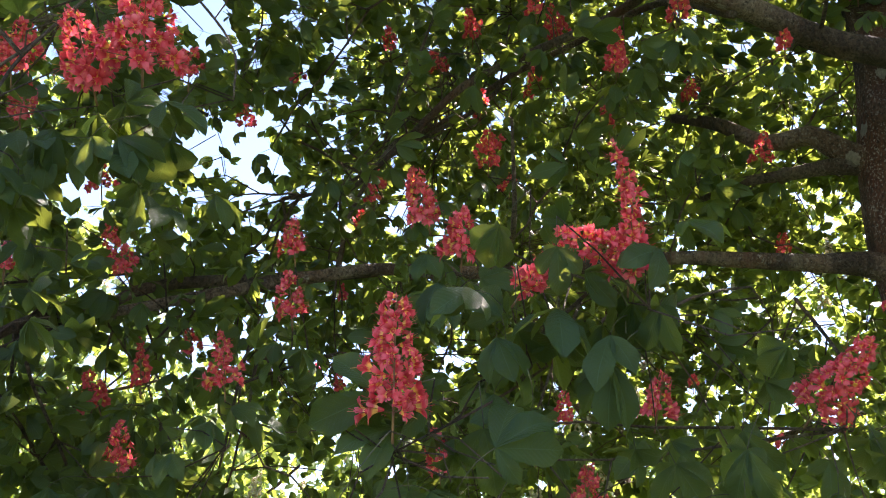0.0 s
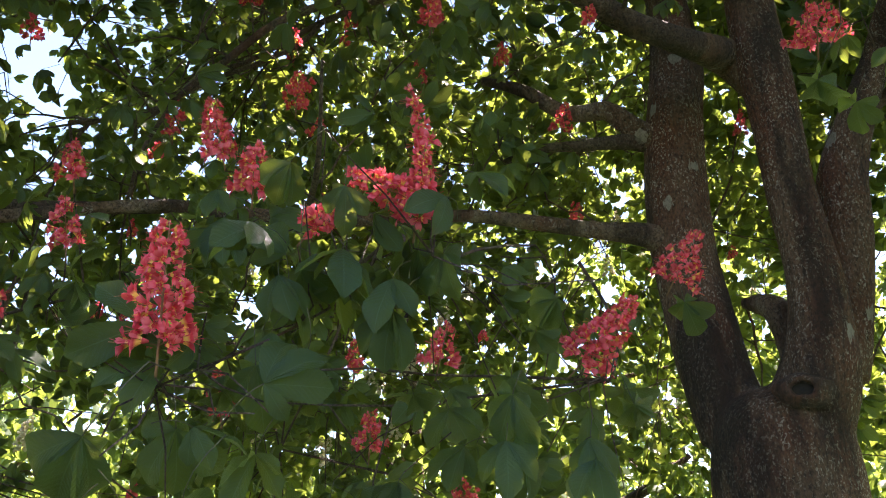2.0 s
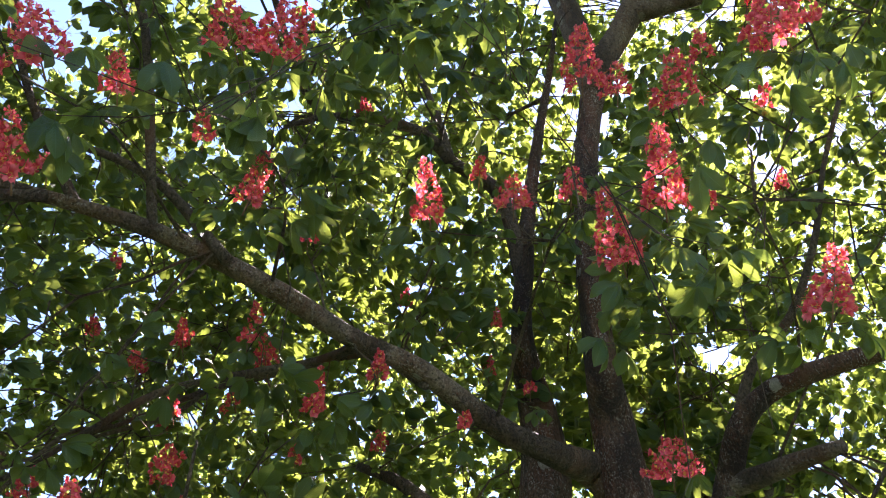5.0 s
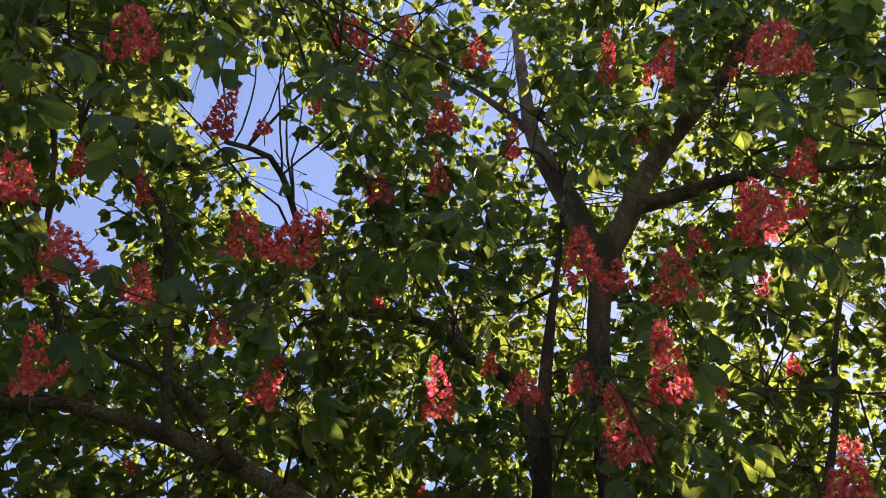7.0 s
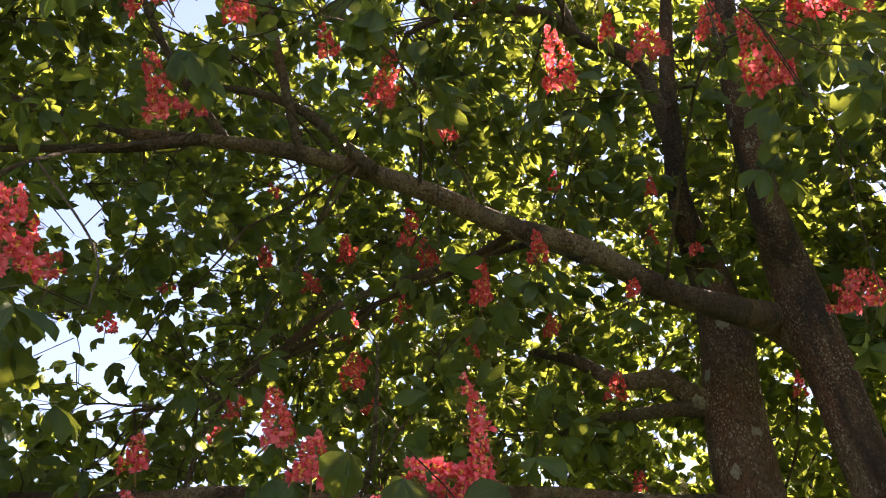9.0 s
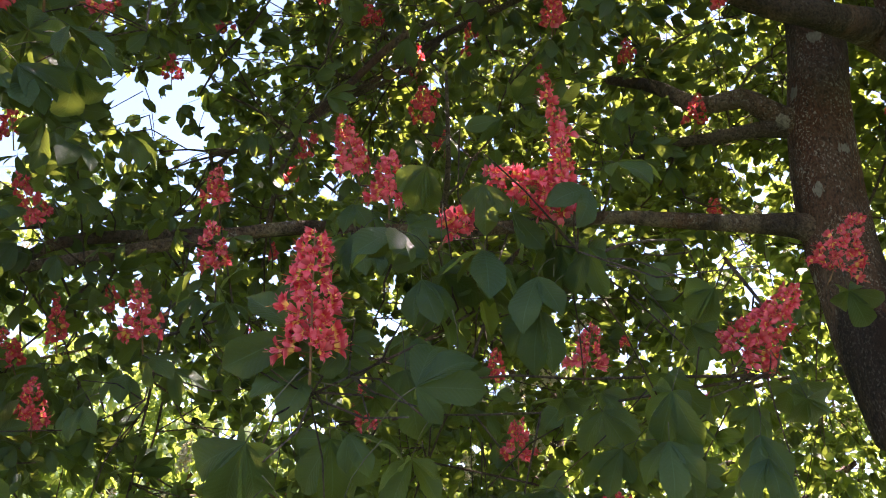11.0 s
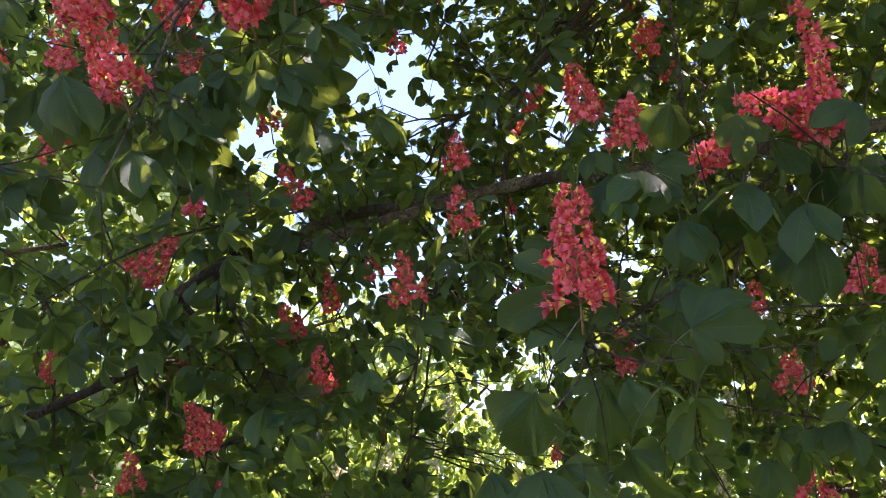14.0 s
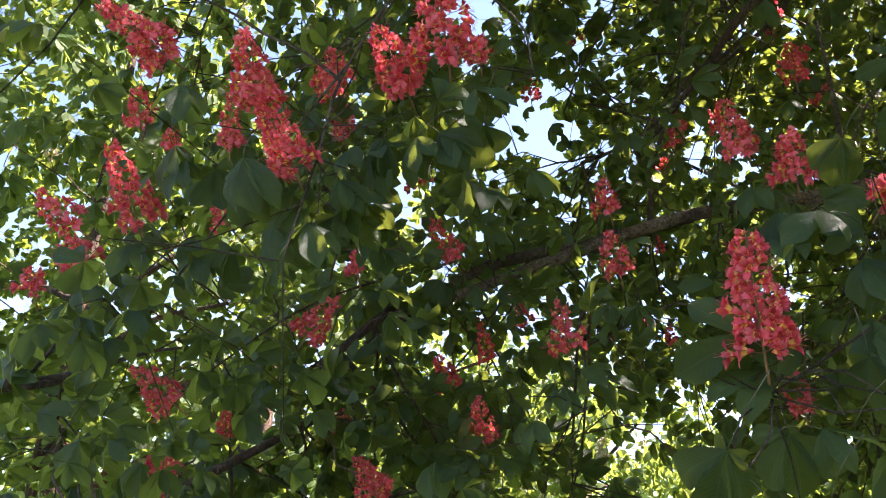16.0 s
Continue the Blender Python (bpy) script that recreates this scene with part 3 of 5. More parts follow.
def knot_hole(place, out, radius):
    """A healed branch scar: a rounded bark collar round a dark hollow."""
    out = Vector(out).normalized()
    side = out.cross(Vector((0, 0, 1))).normalized()
    high = side.cross(out)
    n = 22

    def ringed(rings):
        verts, tris = [], []
        for wide, lift in rings:
            for k in range(n):
                a = 2 * math.pi * k / n
                w = wide * (1 + 0.10 * math.sin(2 * a + 1) + 0.06 * math.sin(5 * a))
                verts.append(Vector(place) + (side * math.cos(a) * 1.15 + high * math.sin(a) * 0.85) * w * radius + out * lift * radius)
        for i in range(len(rings) - 1):
            for k in range(n):
                a, b = i * n + k, i * n + (k + 1) % n
                tris += [(a, a + n, b + n), (a, b + n, b)]
        return np.array(verts), tris

    v, f = ringed(((2.2, -0.5), (1.75, 0.35), (1.35, 0.85), (1.05, 0.95), (0.85, 0.75), (0.74, 0.2)))
    collar = part("knot_hole", mesh_of("knot_hole", v, f, BARK, smooth=True), tree, "round healed branch scar with a dark hollow")
    # The hole is shallow, so the shade of its inside is painted on.
    v, f = ringed(((0.80, 0.5), (0.74, 0.12), (0.4, 0.05), (0.0, 0.04)))
    part("hollow", mesh_of("hollow", v, f, HOLLOW_SHADE, smooth=True), collar, "hollow with its inner shade painted near-black", m=Matrix())


knot_hole((1.873, 2.708, 2.338), (-0.60, -0.79, 0.0), 0.038)
HANGING = [
    [(0.35, 3.25, 2.9, 0.022), (0.42, 2.6, 2.75, 0.016), (0.35, 2.0, 2.4, 0.011), (0.12, 1.7, 2.12, 0.008), (-0.1, 1.52, 1.94, 0.005)],
    [(0.42, 2.6, 2.75, 0.012), (0.2, 2.2, 2.62, 0.009), (0.02, 2.0, 2.5, 0.006)],
    [(0.35, 2.0, 2.4, 0.009), (0.4, 1.75, 2.28, 0.007), (0.36, 1.58, 2.24, 0.005)],
    [(1.25, 3.15, 2.95, 0.022), (1.15, 2.6, 2.5, 0.014), (0.95, 2.15, 2.2, 0.009), (0.82, 1.9, 2.1, 0.006)],
    [(-0.8, 3.1, 2.75, 0.018), (-0.75, 2.7, 2.5, 0.012), (-0.65, 2.4, 2.3, 0.008), (-0.6, 2.2, 2.1, 0.005)],
    [(-0.75, 2.37, 4.15, 0.024), (-1.0, 2.0, 3.6, 0.017), (-1.05, 1.65, 2.95, 0.012), (-0.95, 1.4, 2.5, 0.009), (-0.9, 1.25, 2.2, 0.005)],
    [(-1.05, 1.65, 2.95, 0.012), (-1.3, 1.6, 2.6, 0.009), (-1.6, 1.6, 2.25, 0.006)],
    [(-1.0, 2.0, 3.6, 0.012), (-0.6, 1.7, 3.0, 0.009), (-0.5, 1.55, 2.7, 0.006)],
    [(0.26, 2.45, 4.08, 0.022), (0.2, 1.9, 4.0, 0.015), (0.0, 1.5, 3.75, 0.010), (-0.1, 1.3, 3.5, 0.006)],
    [(-0.1, 2.37, 4.12, 0.020), (-0.4, 1.9, 4.05, 0.013), (-0.6, 1.5, 3.7, 0.008)],
    [(1.32, 2.68, 3.84, 0.024), (1.2, 2.0, 3.95, 0.017), (1.05, 1.5, 3.75, 0.012), (1.0, 1.15, 3.45, 0.006)],
    [(2.58, 2.14, 4.06, 0.022), (2.2, 1.7, 4.1, 0.015), (1.7, 1.3, 3.9, 0.010), (1.5, 1.1, 3.6, 0.006)],
    [(-1.3, 2.9, 2.9, 0.016), (-1.6, 2.4, 2.6, 0.012), (-1.8, 2.0, 2.2, 0.007)],
]
v, f, u = joined(fused)
trunk = part("trunk", mesh_of("trunk", v, f, BARK, smooth=True), tree, "forked grey-brown trunk with rough bark, lichen and dark damp patches")
skin = trunk.modifiers.new("one_skin", "REMESH")
skin.mode, skin.voxel_size, skin.use_smooth_shade = "VOXEL", 0.016, True
soft = trunk.modifiers.new("soft_joints", "SMOOTH")
soft.factor, soft.iterations = 0.5, 8
for index, points in enumerate(HANGING):
    line = smooth_line([(x, y, z, 0.36 * r) for x, y, z, r in points], 0.08)
    v, f, u = tube(line, 8, 0.10, index + 60)
    part("branch", mesh_of("branch", v, f, TWIG, smooth=True), tree, LABELS["branch"])
    wood_points.append(line)


big = np.vstack([trunk_line] + wood_points)
big = big[(big[:, 3] > 0.036) & (big[:, 2] < 5)]
big_way, big_far = unit(big[:, :3] - STAND), np.linalg.norm(big[:, :3] - STAND, axis=1)
big_cos = np.cos(np.arctan(big[:, 3] / big_far))


def covers(places):
    """Whether thin wood at these places would hang before the trunk or a thick limb, as seen from STAND."""
    rel = places - STAND
    return len(rel) > 0 and bool(((unit(rel) @ big_way.T > big_cos) & (np.linalg.norm(rel, axis=1)[:, None] < big_far - 0.25)).any())


def grow_boughs(count):
    """Boughs from the nearest wood out to the rim of the crown, each a start for later ones."""
    r = np.random.default_rng(21)
    for k in range(count):
        p = r.normal(size=3)
        end = CENTRE + p / np.linalg.norm(p) * HALF * r.uniform(0.45, 0.85)
        wood = np.vstack(wood_points)
        d = np.linalg.norm(wood[:, :3] - end, axis=1) + np.maximum(wood[:, 2] - end[2] + 0.3, 0) * 1.5
        start = wood[int(np.argmin(d))]
        span = np.linalg.norm(end - start[:3])
        if end[2] < 2.8 or end[1] < 0.4 or span < 0.7 or (start[2] < 3.3 and start[3] > 0.05):
            continue
        bend = r.normal(0, 0.14, 3) * span + (0, 0, 0.12 * span)
        thick = min(start[3] * 0.6, 0.012 + 0.008 * span)
        knots = [(*start[:3], thick)]
        for t in (0.3, 0.6, 1.0):
            q = start[:3] + (end - start[:3]) * t + bend * math.sin(math.pi * t) + r.normal(0, 0.04, 3) * span
            knots.append((*q, thick * (1 - t) + 0.005 * t))
        line = smooth_line(knots, 0.14)
        rel = line[:, :3] - STAND
        far = np.linalg.norm(rel, axis=1)
        # Leave out boughs that cross a wide sky cone or hide thick wood from STAND.
        sight = [np.degrees(np.arccos(np.clip(unit(rel) @ aim(az, el), -1, 1))).min() < half for az, el, half in SKY_CONES if half > 1.4]
        if far.min() < 2.6 or any(sight) or covers(line[np.linalg.norm(line[:, :3] - start[:3], axis=1) > 0.3, :3]):
            continue
        v, f, u = tube(line, 8, 0.08, k)
        part("branch", mesh_of("branch", v, f, TWIG, smooth=True), tree, LABELS["branch"])
        wood_points.append(line)


grow_boughs(150)
wood_all = np.vstack(wood_points)

# ---- flowers ----
def flower_arrays(seed, petals=5, size=0.030):
    """One open flower along +x: a short tube and flaring petals, with long stamens."""
    r = random.Random(seed)
    pieces = []
    tube_v, tube_f, tube_u = tube([(0, 0, 0, 0.0016), (0.005, 0, 0, 0.0036), (0.012, 0, 0, 0.0052)], 6)
    pieces.append((tube_v, tube_f, np.full((len(tube_v), 2), 0.75)))
    steps = ((0.0, 0.35), (0.35, 0.58), (0.75, 1.0), (1.0, 0.55))
    for k in range(petals):
        turn = 360 / petals * k + r.uniform(-12, 12)
        flare, long = r.uniform(8, 58), size * r.uniform(0.54, 0.80)
        wide, wave = long * r.uniform(0.62, 0.86), r.uniform(0, 6.28)
        grid = []
        uvs = []
        for s, w in steps:
            for b in (-1, -0.5, 0, 0.5, 1):
                curl = radians(flare) * (0.15 + 1.0 * s * s)
                ruffle = 0.22 * wide * s * math.sin(wave + 5.5 * b + 3 * s)
                grid.append((0.010 + s * long * math.cos(curl) + 0.06 * long * s * b * b * math.sin(wave), b * w * wide / 2, 0.0045 + s * long * math.sin(curl) + 0.2 * wide * (b * b - 0.4) * min(1, 2 * s) + ruffle))
                uvs.append((0.1 + 0.9 * s, 0.5 + 0.5 * b))
        tris = []
        for a in range(3):
            for b in range(4):
                i = a * 5 + b
                tris += [(i, i + 1, i + 6), (i, i + 6, i + 5)]
        m = np.array(pose(0, 0, 0, turn, 0, 0))[:3, :3]
        pieces.append((np.array(grid) @ m.T, np.array(tris), np.array(uvs)))
    for k in range(3):
        sway, spin = r.uniform(0.15, 0.5), r.uniform(0, 6.28)
        end = size * r.uniform(0.8, 1.15)
        line = [(0.01, 0, 0, 0.0004), (0.01 + end * 0.6, end * sway * math.cos(spin) * 0.4, end * sway * math.sin(spin) * 0.4, 0.0004),
                (0.01 + end, end * sway * math.cos(spin), end * sway * math.sin(spin), 0.0007)]
        sv, sf, su = tube(line, 3)
        pieces.append((sv, sf, np.full((len(sv), 2), 0.45)))
    return joined(pieces)


def small_flower(seed, petals=5, size=0.030):
    """A flower of a few faces, for spikes further off."""
    r = random.Random(seed)
    pieces = []
    for k in range(petals):
        flare, long = radians(r.uniform(20, 70)), size * r.uniform(0.6, 0.85)
        c, s, w = math.cos(flare), math.sin(flare), long * r.uniform(0.38, 0.5)
        verts = np.array([(0.0, 0, 0), (0.008 + 0.6 * long * c, -w, 0.6 * long * s), (0.008 + 0.5 * long * c, 0, 0.5 * long * s - 0.1 * long), (0.008 + 0.6 * long * c, w, 0.6 * long * s), (0.008 + long * c, 0, long * s)])
        m = np.array(pose(0, 0, 0, 360 / petals * k + r.uniform(-15, 15), 0, 0))[:3, :3]
        pieces.append((verts @ m.T, np.array([(0, 1, 2), (0, 2, 3), (1, 4, 2), (2, 4, 3)]), np.array([(0.1, 0.5), (0.75, 0), (0.55, 0.5), (0.75, 1), (1, 0.5)])))
    return joined(pieces)


FLOWERS = [flower_arrays(i) for i in range(6)]
SMALL_FLOWERS = [small_flower(i) for i in range(6)]
SMALL_MESHES = [mesh_of("flower", v, f, RED, u) for v, f, u in SMALL_FLOWERS]
FLOWER_MESHES = [mesh_of("flower", v, f, RED, u, smooth=True) for v, f, u in FLOWERS]
WHITE_FLOWERS = [small_flower(20 + i, 4, 0.034) for i in range(2)]
FLOWER_FEET = []


def cluster_places(foot, tip, breadth, count, r, grown=1.0):
    """Places and outward directions of flowers on a cone-shaped spike."""
    foot, tip = Vector(foot), Vector(tip)
    axis = (tip - foot).normalized()
    side = axis.cross(Vector((0.3, 0.8, 0.2))).normalized()
    other = axis.cross(side)
    long = (tip - foot).length
    out = []
    for k in range(count):
        s = (k + r.random()) / count
        s = s**1.25
        turn = k * 2.4 + r.uniform(-0.5, 0.5)
        radial = side * math.cos(turn) + other * math.sin(turn)
        reach = max(breadth / 2 - 0.016, 0.008) * (1.0 - 0.78 * s**1.6) * r.uniform(0.6, 1.2)
        place = foot + axis * (s * long * 0.97) + radial * reach
        way = (radial * 1.2 + axis * r.uniform(-0.1, 0.45) + Vector((r.uniform(-0.35, 0.35), r.uniform(-0.35, 0.35), r.uniform(-0.3, 0.25)))).normalized()
        out.append((place - way * 0.012, way, grown * r.uniform(0.92, 1.3) * (1 - 0.4 * s)))
    return out


def spike_stalk(foot, tip, places, r):
    """The main stalk of a cluster with a short stalk to each flower."""
    foot, tip = Vector(foot), Vector(tip)
    axis = tip - foot
    low = foot - axis.normalized() * 0.05
    pieces = [tube(smooth_line([(*low, 0.0028), (*foot, 0.0022), (*(foot + axis * 0.5), 0.0016), (*tip, 0.0008)], 0.05), 5)]
    for place, way, size in places[::2]:
        s = max(0.0, min(0.95, (place - foot).dot(axis) / axis.length_squared - 0.06))
        start = foot + axis * s
        pieces.append(tube([(*start, 0.0010), (*((start + place) / 2 + axis * 0.01), 0.0009), (*place, 0.0009)], 3))
    return joined(pieces)


def red_cluster(foot, tip, breadth):
    r = random.Random(len(FLOWER_FEET) + 11)
    long = (Vector(tip) - Vector(foot)).length
    far = float(np.linalg.norm(np.array(foot) - STAND))
    near = far < 2.1
    count = int(min(90, max(10, (2000 if near else 1500) * long * breadth)))
    places = cluster_places(foot, tip, breadth, count, r, 0.94 if near else 0.98)
    FLOWER_FEET.append((np.array(foot), np.array(tip), breadth))
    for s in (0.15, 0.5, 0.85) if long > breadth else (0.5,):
        SIGHT_LINES.append((np.array(foot) * (1 - s) + np.array(tip) * s, max(0.05, breadth * 0.62) if far < 1.9 else breadth * 0.48))
    label = "coral-red upright flower spike with yellow throats"
    v, f, u = spike_stalk(foot, tip, places, r)
    spike = part("flower_spike", mesh_of("flower_spike", v, f, RED_STALK), tree, label)
    for place, way, size in places:
        m = Matrix.Translation(place) @ way.to_track_quat("X", "Z").to_matrix().to_4x4() @ Matrix.Diagonal((size, size, size, 1)) @ pose(0, 0, 0, r.uniform(0, 360))
        part("flower", r.choice(FLOWER_MESHES if far < 3.2 else SMALL_MESHES), spike, m=m)


# flower clusters: foot, tip, breadth
red_cluster((-0.10, 1.46, 1.99), (-0.10, 1.39, 2.18), 0.12)
red_cluster((-0.01, 1.92, 2.52), (-0.01, 1.87, 2.62), 0.11)
red_cluster((0.326, 1.570, 2.308), (0.327, 1.479, 2.423), 0.085)
red_cluster((0.339, 1.532, 2.450), (0.287, 1.454, 2.539), 0.045)
red_cluster((0.310, 1.554, 2.342), (0.191, 1.528, 2.372), 0.085)
red_cluster((0.131, 1.638, 2.302), (0.196, 1.573, 2.374), 0.065)
red_cluster((-0.57, 2.49, 2.80), (-0.58, 2.44, 2.90), 0.10)
red_cluster((-0.54, 2.44, 2.56), (-0.55, 2.38, 2.68), 0.10)
red_cluster((-0.13, 2.28, 2.81), (-0.17, 2.20, 2.94), 0.12)
red_cluster((-0.49, 3.53, 3.59), (-0.49, 3.48, 3.66), 0.09)
red_cluster((-0.66, 2.28, 2.29), (-0.67, 2.23, 2.42), 0.10)
red_cluster((-1.15, 3.29, 2.74), (-1.16, 3.25, 2.83), 0.10)
red_cluster((-1.17, 2.92, 2.48), (-1.18, 2.86, 2.64), 0.08)
red_cluster((-1.09, 2.70, 2.14), (-1.10, 2.67, 2.28), 0.11)
red_cluster((-1.46, 3.23, 2.49), (-1.51, 3.18, 2.61), 0.14)
red_cluster((-1.16, 2.58, 2.77), (-1.21, 2.49, 2.89), 0.10)
red_cluster((-1.35, 2.66, 3.13), (-1.35, 2.60, 3.23), 0.12)
red_cluster((-0.76, 1.44, 2.66), (-0.78, 1.34, 2.77), 0.12)
red_cluster((-0.63, 1.38, 2.66), (-0.61, 1.28, 2.78), 0.17)
red_cluster((-0.85, 3.16, 4.01), (-0.85, 3.10, 4.08), 0.12)
red_cluster((-1.18, 3.55, 4.04), (-1.17, 3.48, 4.13), 0.11)
red_cluster((0.05, 3.13, 3.54), (0.05, 3.07, 3.64), 0.13)
red_cluster((-0.01, 3.77, 4.21), (-0.01, 3.72, 4.27), 0.10)
red_cluster((0.54, 2.71, 3.72), (0.53, 2.62, 3.83), 0.10)
red_cluster((1.26, 3.30, 3.68), (1.26, 3.22, 3.79), 0.12)
red_cluster((0.51, 2.31, 2.24), (0.53, 2.27, 2.35), 0.10)
red_cluster((0.78, 1.93, 2.15), (0.89, 1.84, 2.29), 0.13)
red_cluster((0.36, 3.36, 2.50), (0.36, 3.32, 2.62), 0.11)
red_cluster((-0.10, 2.93, 2.21), (-0.12, 2.89, 2.35), 0.09)
red_cluster((0.37, 2.73, 2.08), (0.37, 2.71, 2.19), 0.11)
red_cluster((0.15, 3.53, 3.66), (0.15, 3.48, 3.73), 0.12)
red_cluster((-0.72, 4.33, 2.91), (-0.72, 4.30, 3.01), 0.09)
red_cluster((-0.84, 4.29, 2.96), (-0.84, 4.27, 3.03), 0.10)
red_cluster((-0.63, 3.71, 3.16), (-0.63, 3.68, 3.23), 0.06)
red_cluster((1.73, 4.49, 3.83), (1.72, 4.44, 3.93), 0.08)
red_cluster((-1.22, 2.04, 2.52), (-1.22, 2.02, 2.57), 0.07)
red_cluster((1.12, 3.83, 2.56), (1.13, 3.81, 2.62), 0.09)
red_cluster((-0.55, 3.57, 3.49), (-0.55, 3.54, 3.55), 0.10)
red_cluster((-1.24, 1.85, 3.02), (-1.23, 1.79, 3.10), 0.09)
red_cluster((-1.43, 2.21, 3.13), (-1.43, 2.18, 3.17), 0.05)
red_cluster((-0.82, 2.01, 3.13), (-0.81, 1.96, 3.19), 0.09)
red_cluster((-0.47, 3.51, 4.49), (-0.47, 3.46, 4.54), 0.09)
red_cluster((-0.03, 3.12, 4.23), (-0.03, 3.06, 4.29), 0.11)
red_cluster((0.34, 3.11, 4.22), (0.34, 3.05, 4.28), 0.12)
red_cluster((0.77, 2.64, 3.90), (0.76, 2.58, 3.97), 0.10)
red_cluster((0.23, 2.67, 3.97), (0.22, 2.63, 4.02), 0.10)
red_cluster((1.16, 2.63, 3.75), (1.15, 2.58, 3.81), 0.08)
red_cluster((1.08, 3.68, 4.30), (1.07, 3.61, 4.40), 0.09)
red_cluster((0.27, 3.92, 4.50), (0.27, 3.88, 4.55), 0.08)
red_cluster((1.68, 2.04, 3.28), (1.65, 1.97, 3.39), 0.20)
red_cluster((1.97, 2.07, 2.93), (1.93, 1.99, 3.08), 0.14)
red_cluster((1.28, 2.41, 2.58), (1.33, 2.31, 2.72), 0.14)
red_cluster((2.24, 3.40, 3.84), (2.22, 3.33, 3.95), 0.08)
red_cluster((1.87, 4.76, 3.97), (1.86, 4.71, 4.08), 0.09)
red_cluster((1.09, 3.61, 4.27), (1.08, 3.56, 4.34), 0.08)
red_cluster((1.57, 2.80, 4.18), (1.56, 2.77, 4.22), 0.09)
red_cluster((0.38, 3.13, 4.22), (0.37, 3.07, 4.29), 0.12)
red_cluster((-0.18, 3.22, 4.11), (-0.18, 3.18, 4.16), 0.11)
red_cluster((2.76, 4.48, 3.66), (2.75, 4.45, 3.73), 0.10)
red_cluster((-0.08, 1.33, 3.90), (-0.15, 1.22, 3.96), 0.16)
red_cluster((0.04, 1.32, 3.91), (0.04, 1.17, 3.99), 0.17)
red_cluster((-0.48, 1.29, 3.49), (-0.54, 1.17, 3.55), 0.17)
red_cluster((-0.40, 1.67, 3.99), (-0.43, 1.57, 4.06), 0.12)
red_cluster((-0.14, 1.99, 4.29), (-0.17, 1.89, 4.36), 0.10)
red_cluster((0.08, 1.81, 3.80), (0.10, 1.67, 3.91), 0.11)
red_cluster((-0.50, 1.58, 3.38), (-0.54, 1.45, 3.48), 0.10)
red_cluster((0.96, 1.12, 3.96), (0.89, 0.97, 4.05), 0.14)
red_cluster((1.14, 1.18, 4.10), (1.10, 1.10, 4.15), 0.11)
red_cluster((1.19, 1.00, 3.79), (1.12, 0.88, 3.88), 0.14)
red_cluster((1.37, 1.00, 4.18), (1.33, 0.93, 4.23), 0.08)
red_cluster((1.16, 1.14, 3.48), (1.07, 0.98, 3.62), 0.13)
red_cluster((1.39, 1.23, 3.68), (1.37, 1.18, 3.72), 0.09)
red_cluster((1.08, 1.28, 3.36), (0.97, 1.16, 3.50), 0.13)
red_cluster((1.14, 1.55, 4.00), (1.11, 1.47, 4.06), 0.10)
red_cluster((0.94, 1.61, 3.92), (0.91, 1.53, 3.99), 0.14)
red_cluster((0.88, 1.75, 4.22), (0.86, 1.68, 4.28), 0.08)
red_cluster((0.68, 1.74, 3.90), (0.61, 1.60, 4.03), 0.11)
red_cluster((0.38, 2.53, 4.49), (0.36, 2.46, 4.55), 0.13)
red_cluster((1.57, 1.11, 3.18), (1.53, 0.98, 3.30), 0.12)
red_cluster((1.33, 0.72, 3.83), (1.28, 0.63, 3.88), 0.16)
red_cluster((0.57, 2.83, 3.83), (0.55, 2.72, 3.97), 0.11)
red_cluster((0.72, 2.41, 3.74), (0.70, 2.35, 3.81), 0.09)
red_cluster((0.27, 3.20, 4.05), (0.25, 3.16, 4.10), 0.11)
red_cluster((0.02, 3.27, 3.96), (-0.01, 3.22, 4.03), 0.10)
red_cluster((0.27, 2.96, 4.35), (0.24, 2.90, 4.41), 0.09)
red_cluster((-0.03, 3.06, 4.23), (-0.05, 3.00, 4.30), 0.10)
red_cluster((0.62, 3.46, 3.97), (0.59, 3.40, 4.06), 0.10)
red_cluster((0.96, 2.87, 4.60), (0.94, 2.81, 4.66), 0.10)
red_cluster((1.52, 3.15, 4.54), (1.50, 3.08, 4.61), 0.09)
red_cluster((1.50, 2.97, 4.73), (1.48, 2.91, 4.80), 0.08)
red_cluster((0.06, 3.22, 3.68), (0.04, 3.17, 3.75), 0.16)
red_cluster((2.27, 1.59, 4.61), (2.24, 1.53, 4.66), 0.08)
red_cluster((0.54, 2.40, 5.45), (0.51, 2.34, 5.49), 0.10)
red_cluster((1.84, 1.19, 4.44), (1.81, 1.12, 4.49), 0.10)
red_cluster((-0.19, 3.16, 4.09), (-0.21, 3.12, 4.15), 0.11)
red_cluster((-0.40, 3.08, 4.17), (-0.42, 3.03, 4.22), 0.09)
red_cluster((0.35, 3.06, 4.22), (0.32, 2.99, 4.31), 0.11)
red_cluster((-0.39, 2.89, 4.39), (-0.41, 2.84, 4.44), 0.08)
red_cluster((-0.59, 2.09, 3.99), (-0.60, 2.04, 4.03), 0.12)
red_cluster((-0.40, 3.11, 3.41), (-0.42, 3.07, 3.48), 0.11)
red_cluster((-0.25, 3.13, 3.40), (-0.28, 3.09, 3.47), 0.11)
red_cluster((-0.51, 0.82, 3.91), (-0.55, 0.69, 3.94), 0.15)
red_cluster((-0.35, 1.26, 4.53), (-0.33, 1.08, 4.60), 0.11)
red_cluster((-0.22, 1.38, 4.93), (-0.24, 1.32, 4.95), 0.10)
red_cluster((-0.74, 1.26, 3.73), (-0.76, 1.14, 3.79), 0.15)
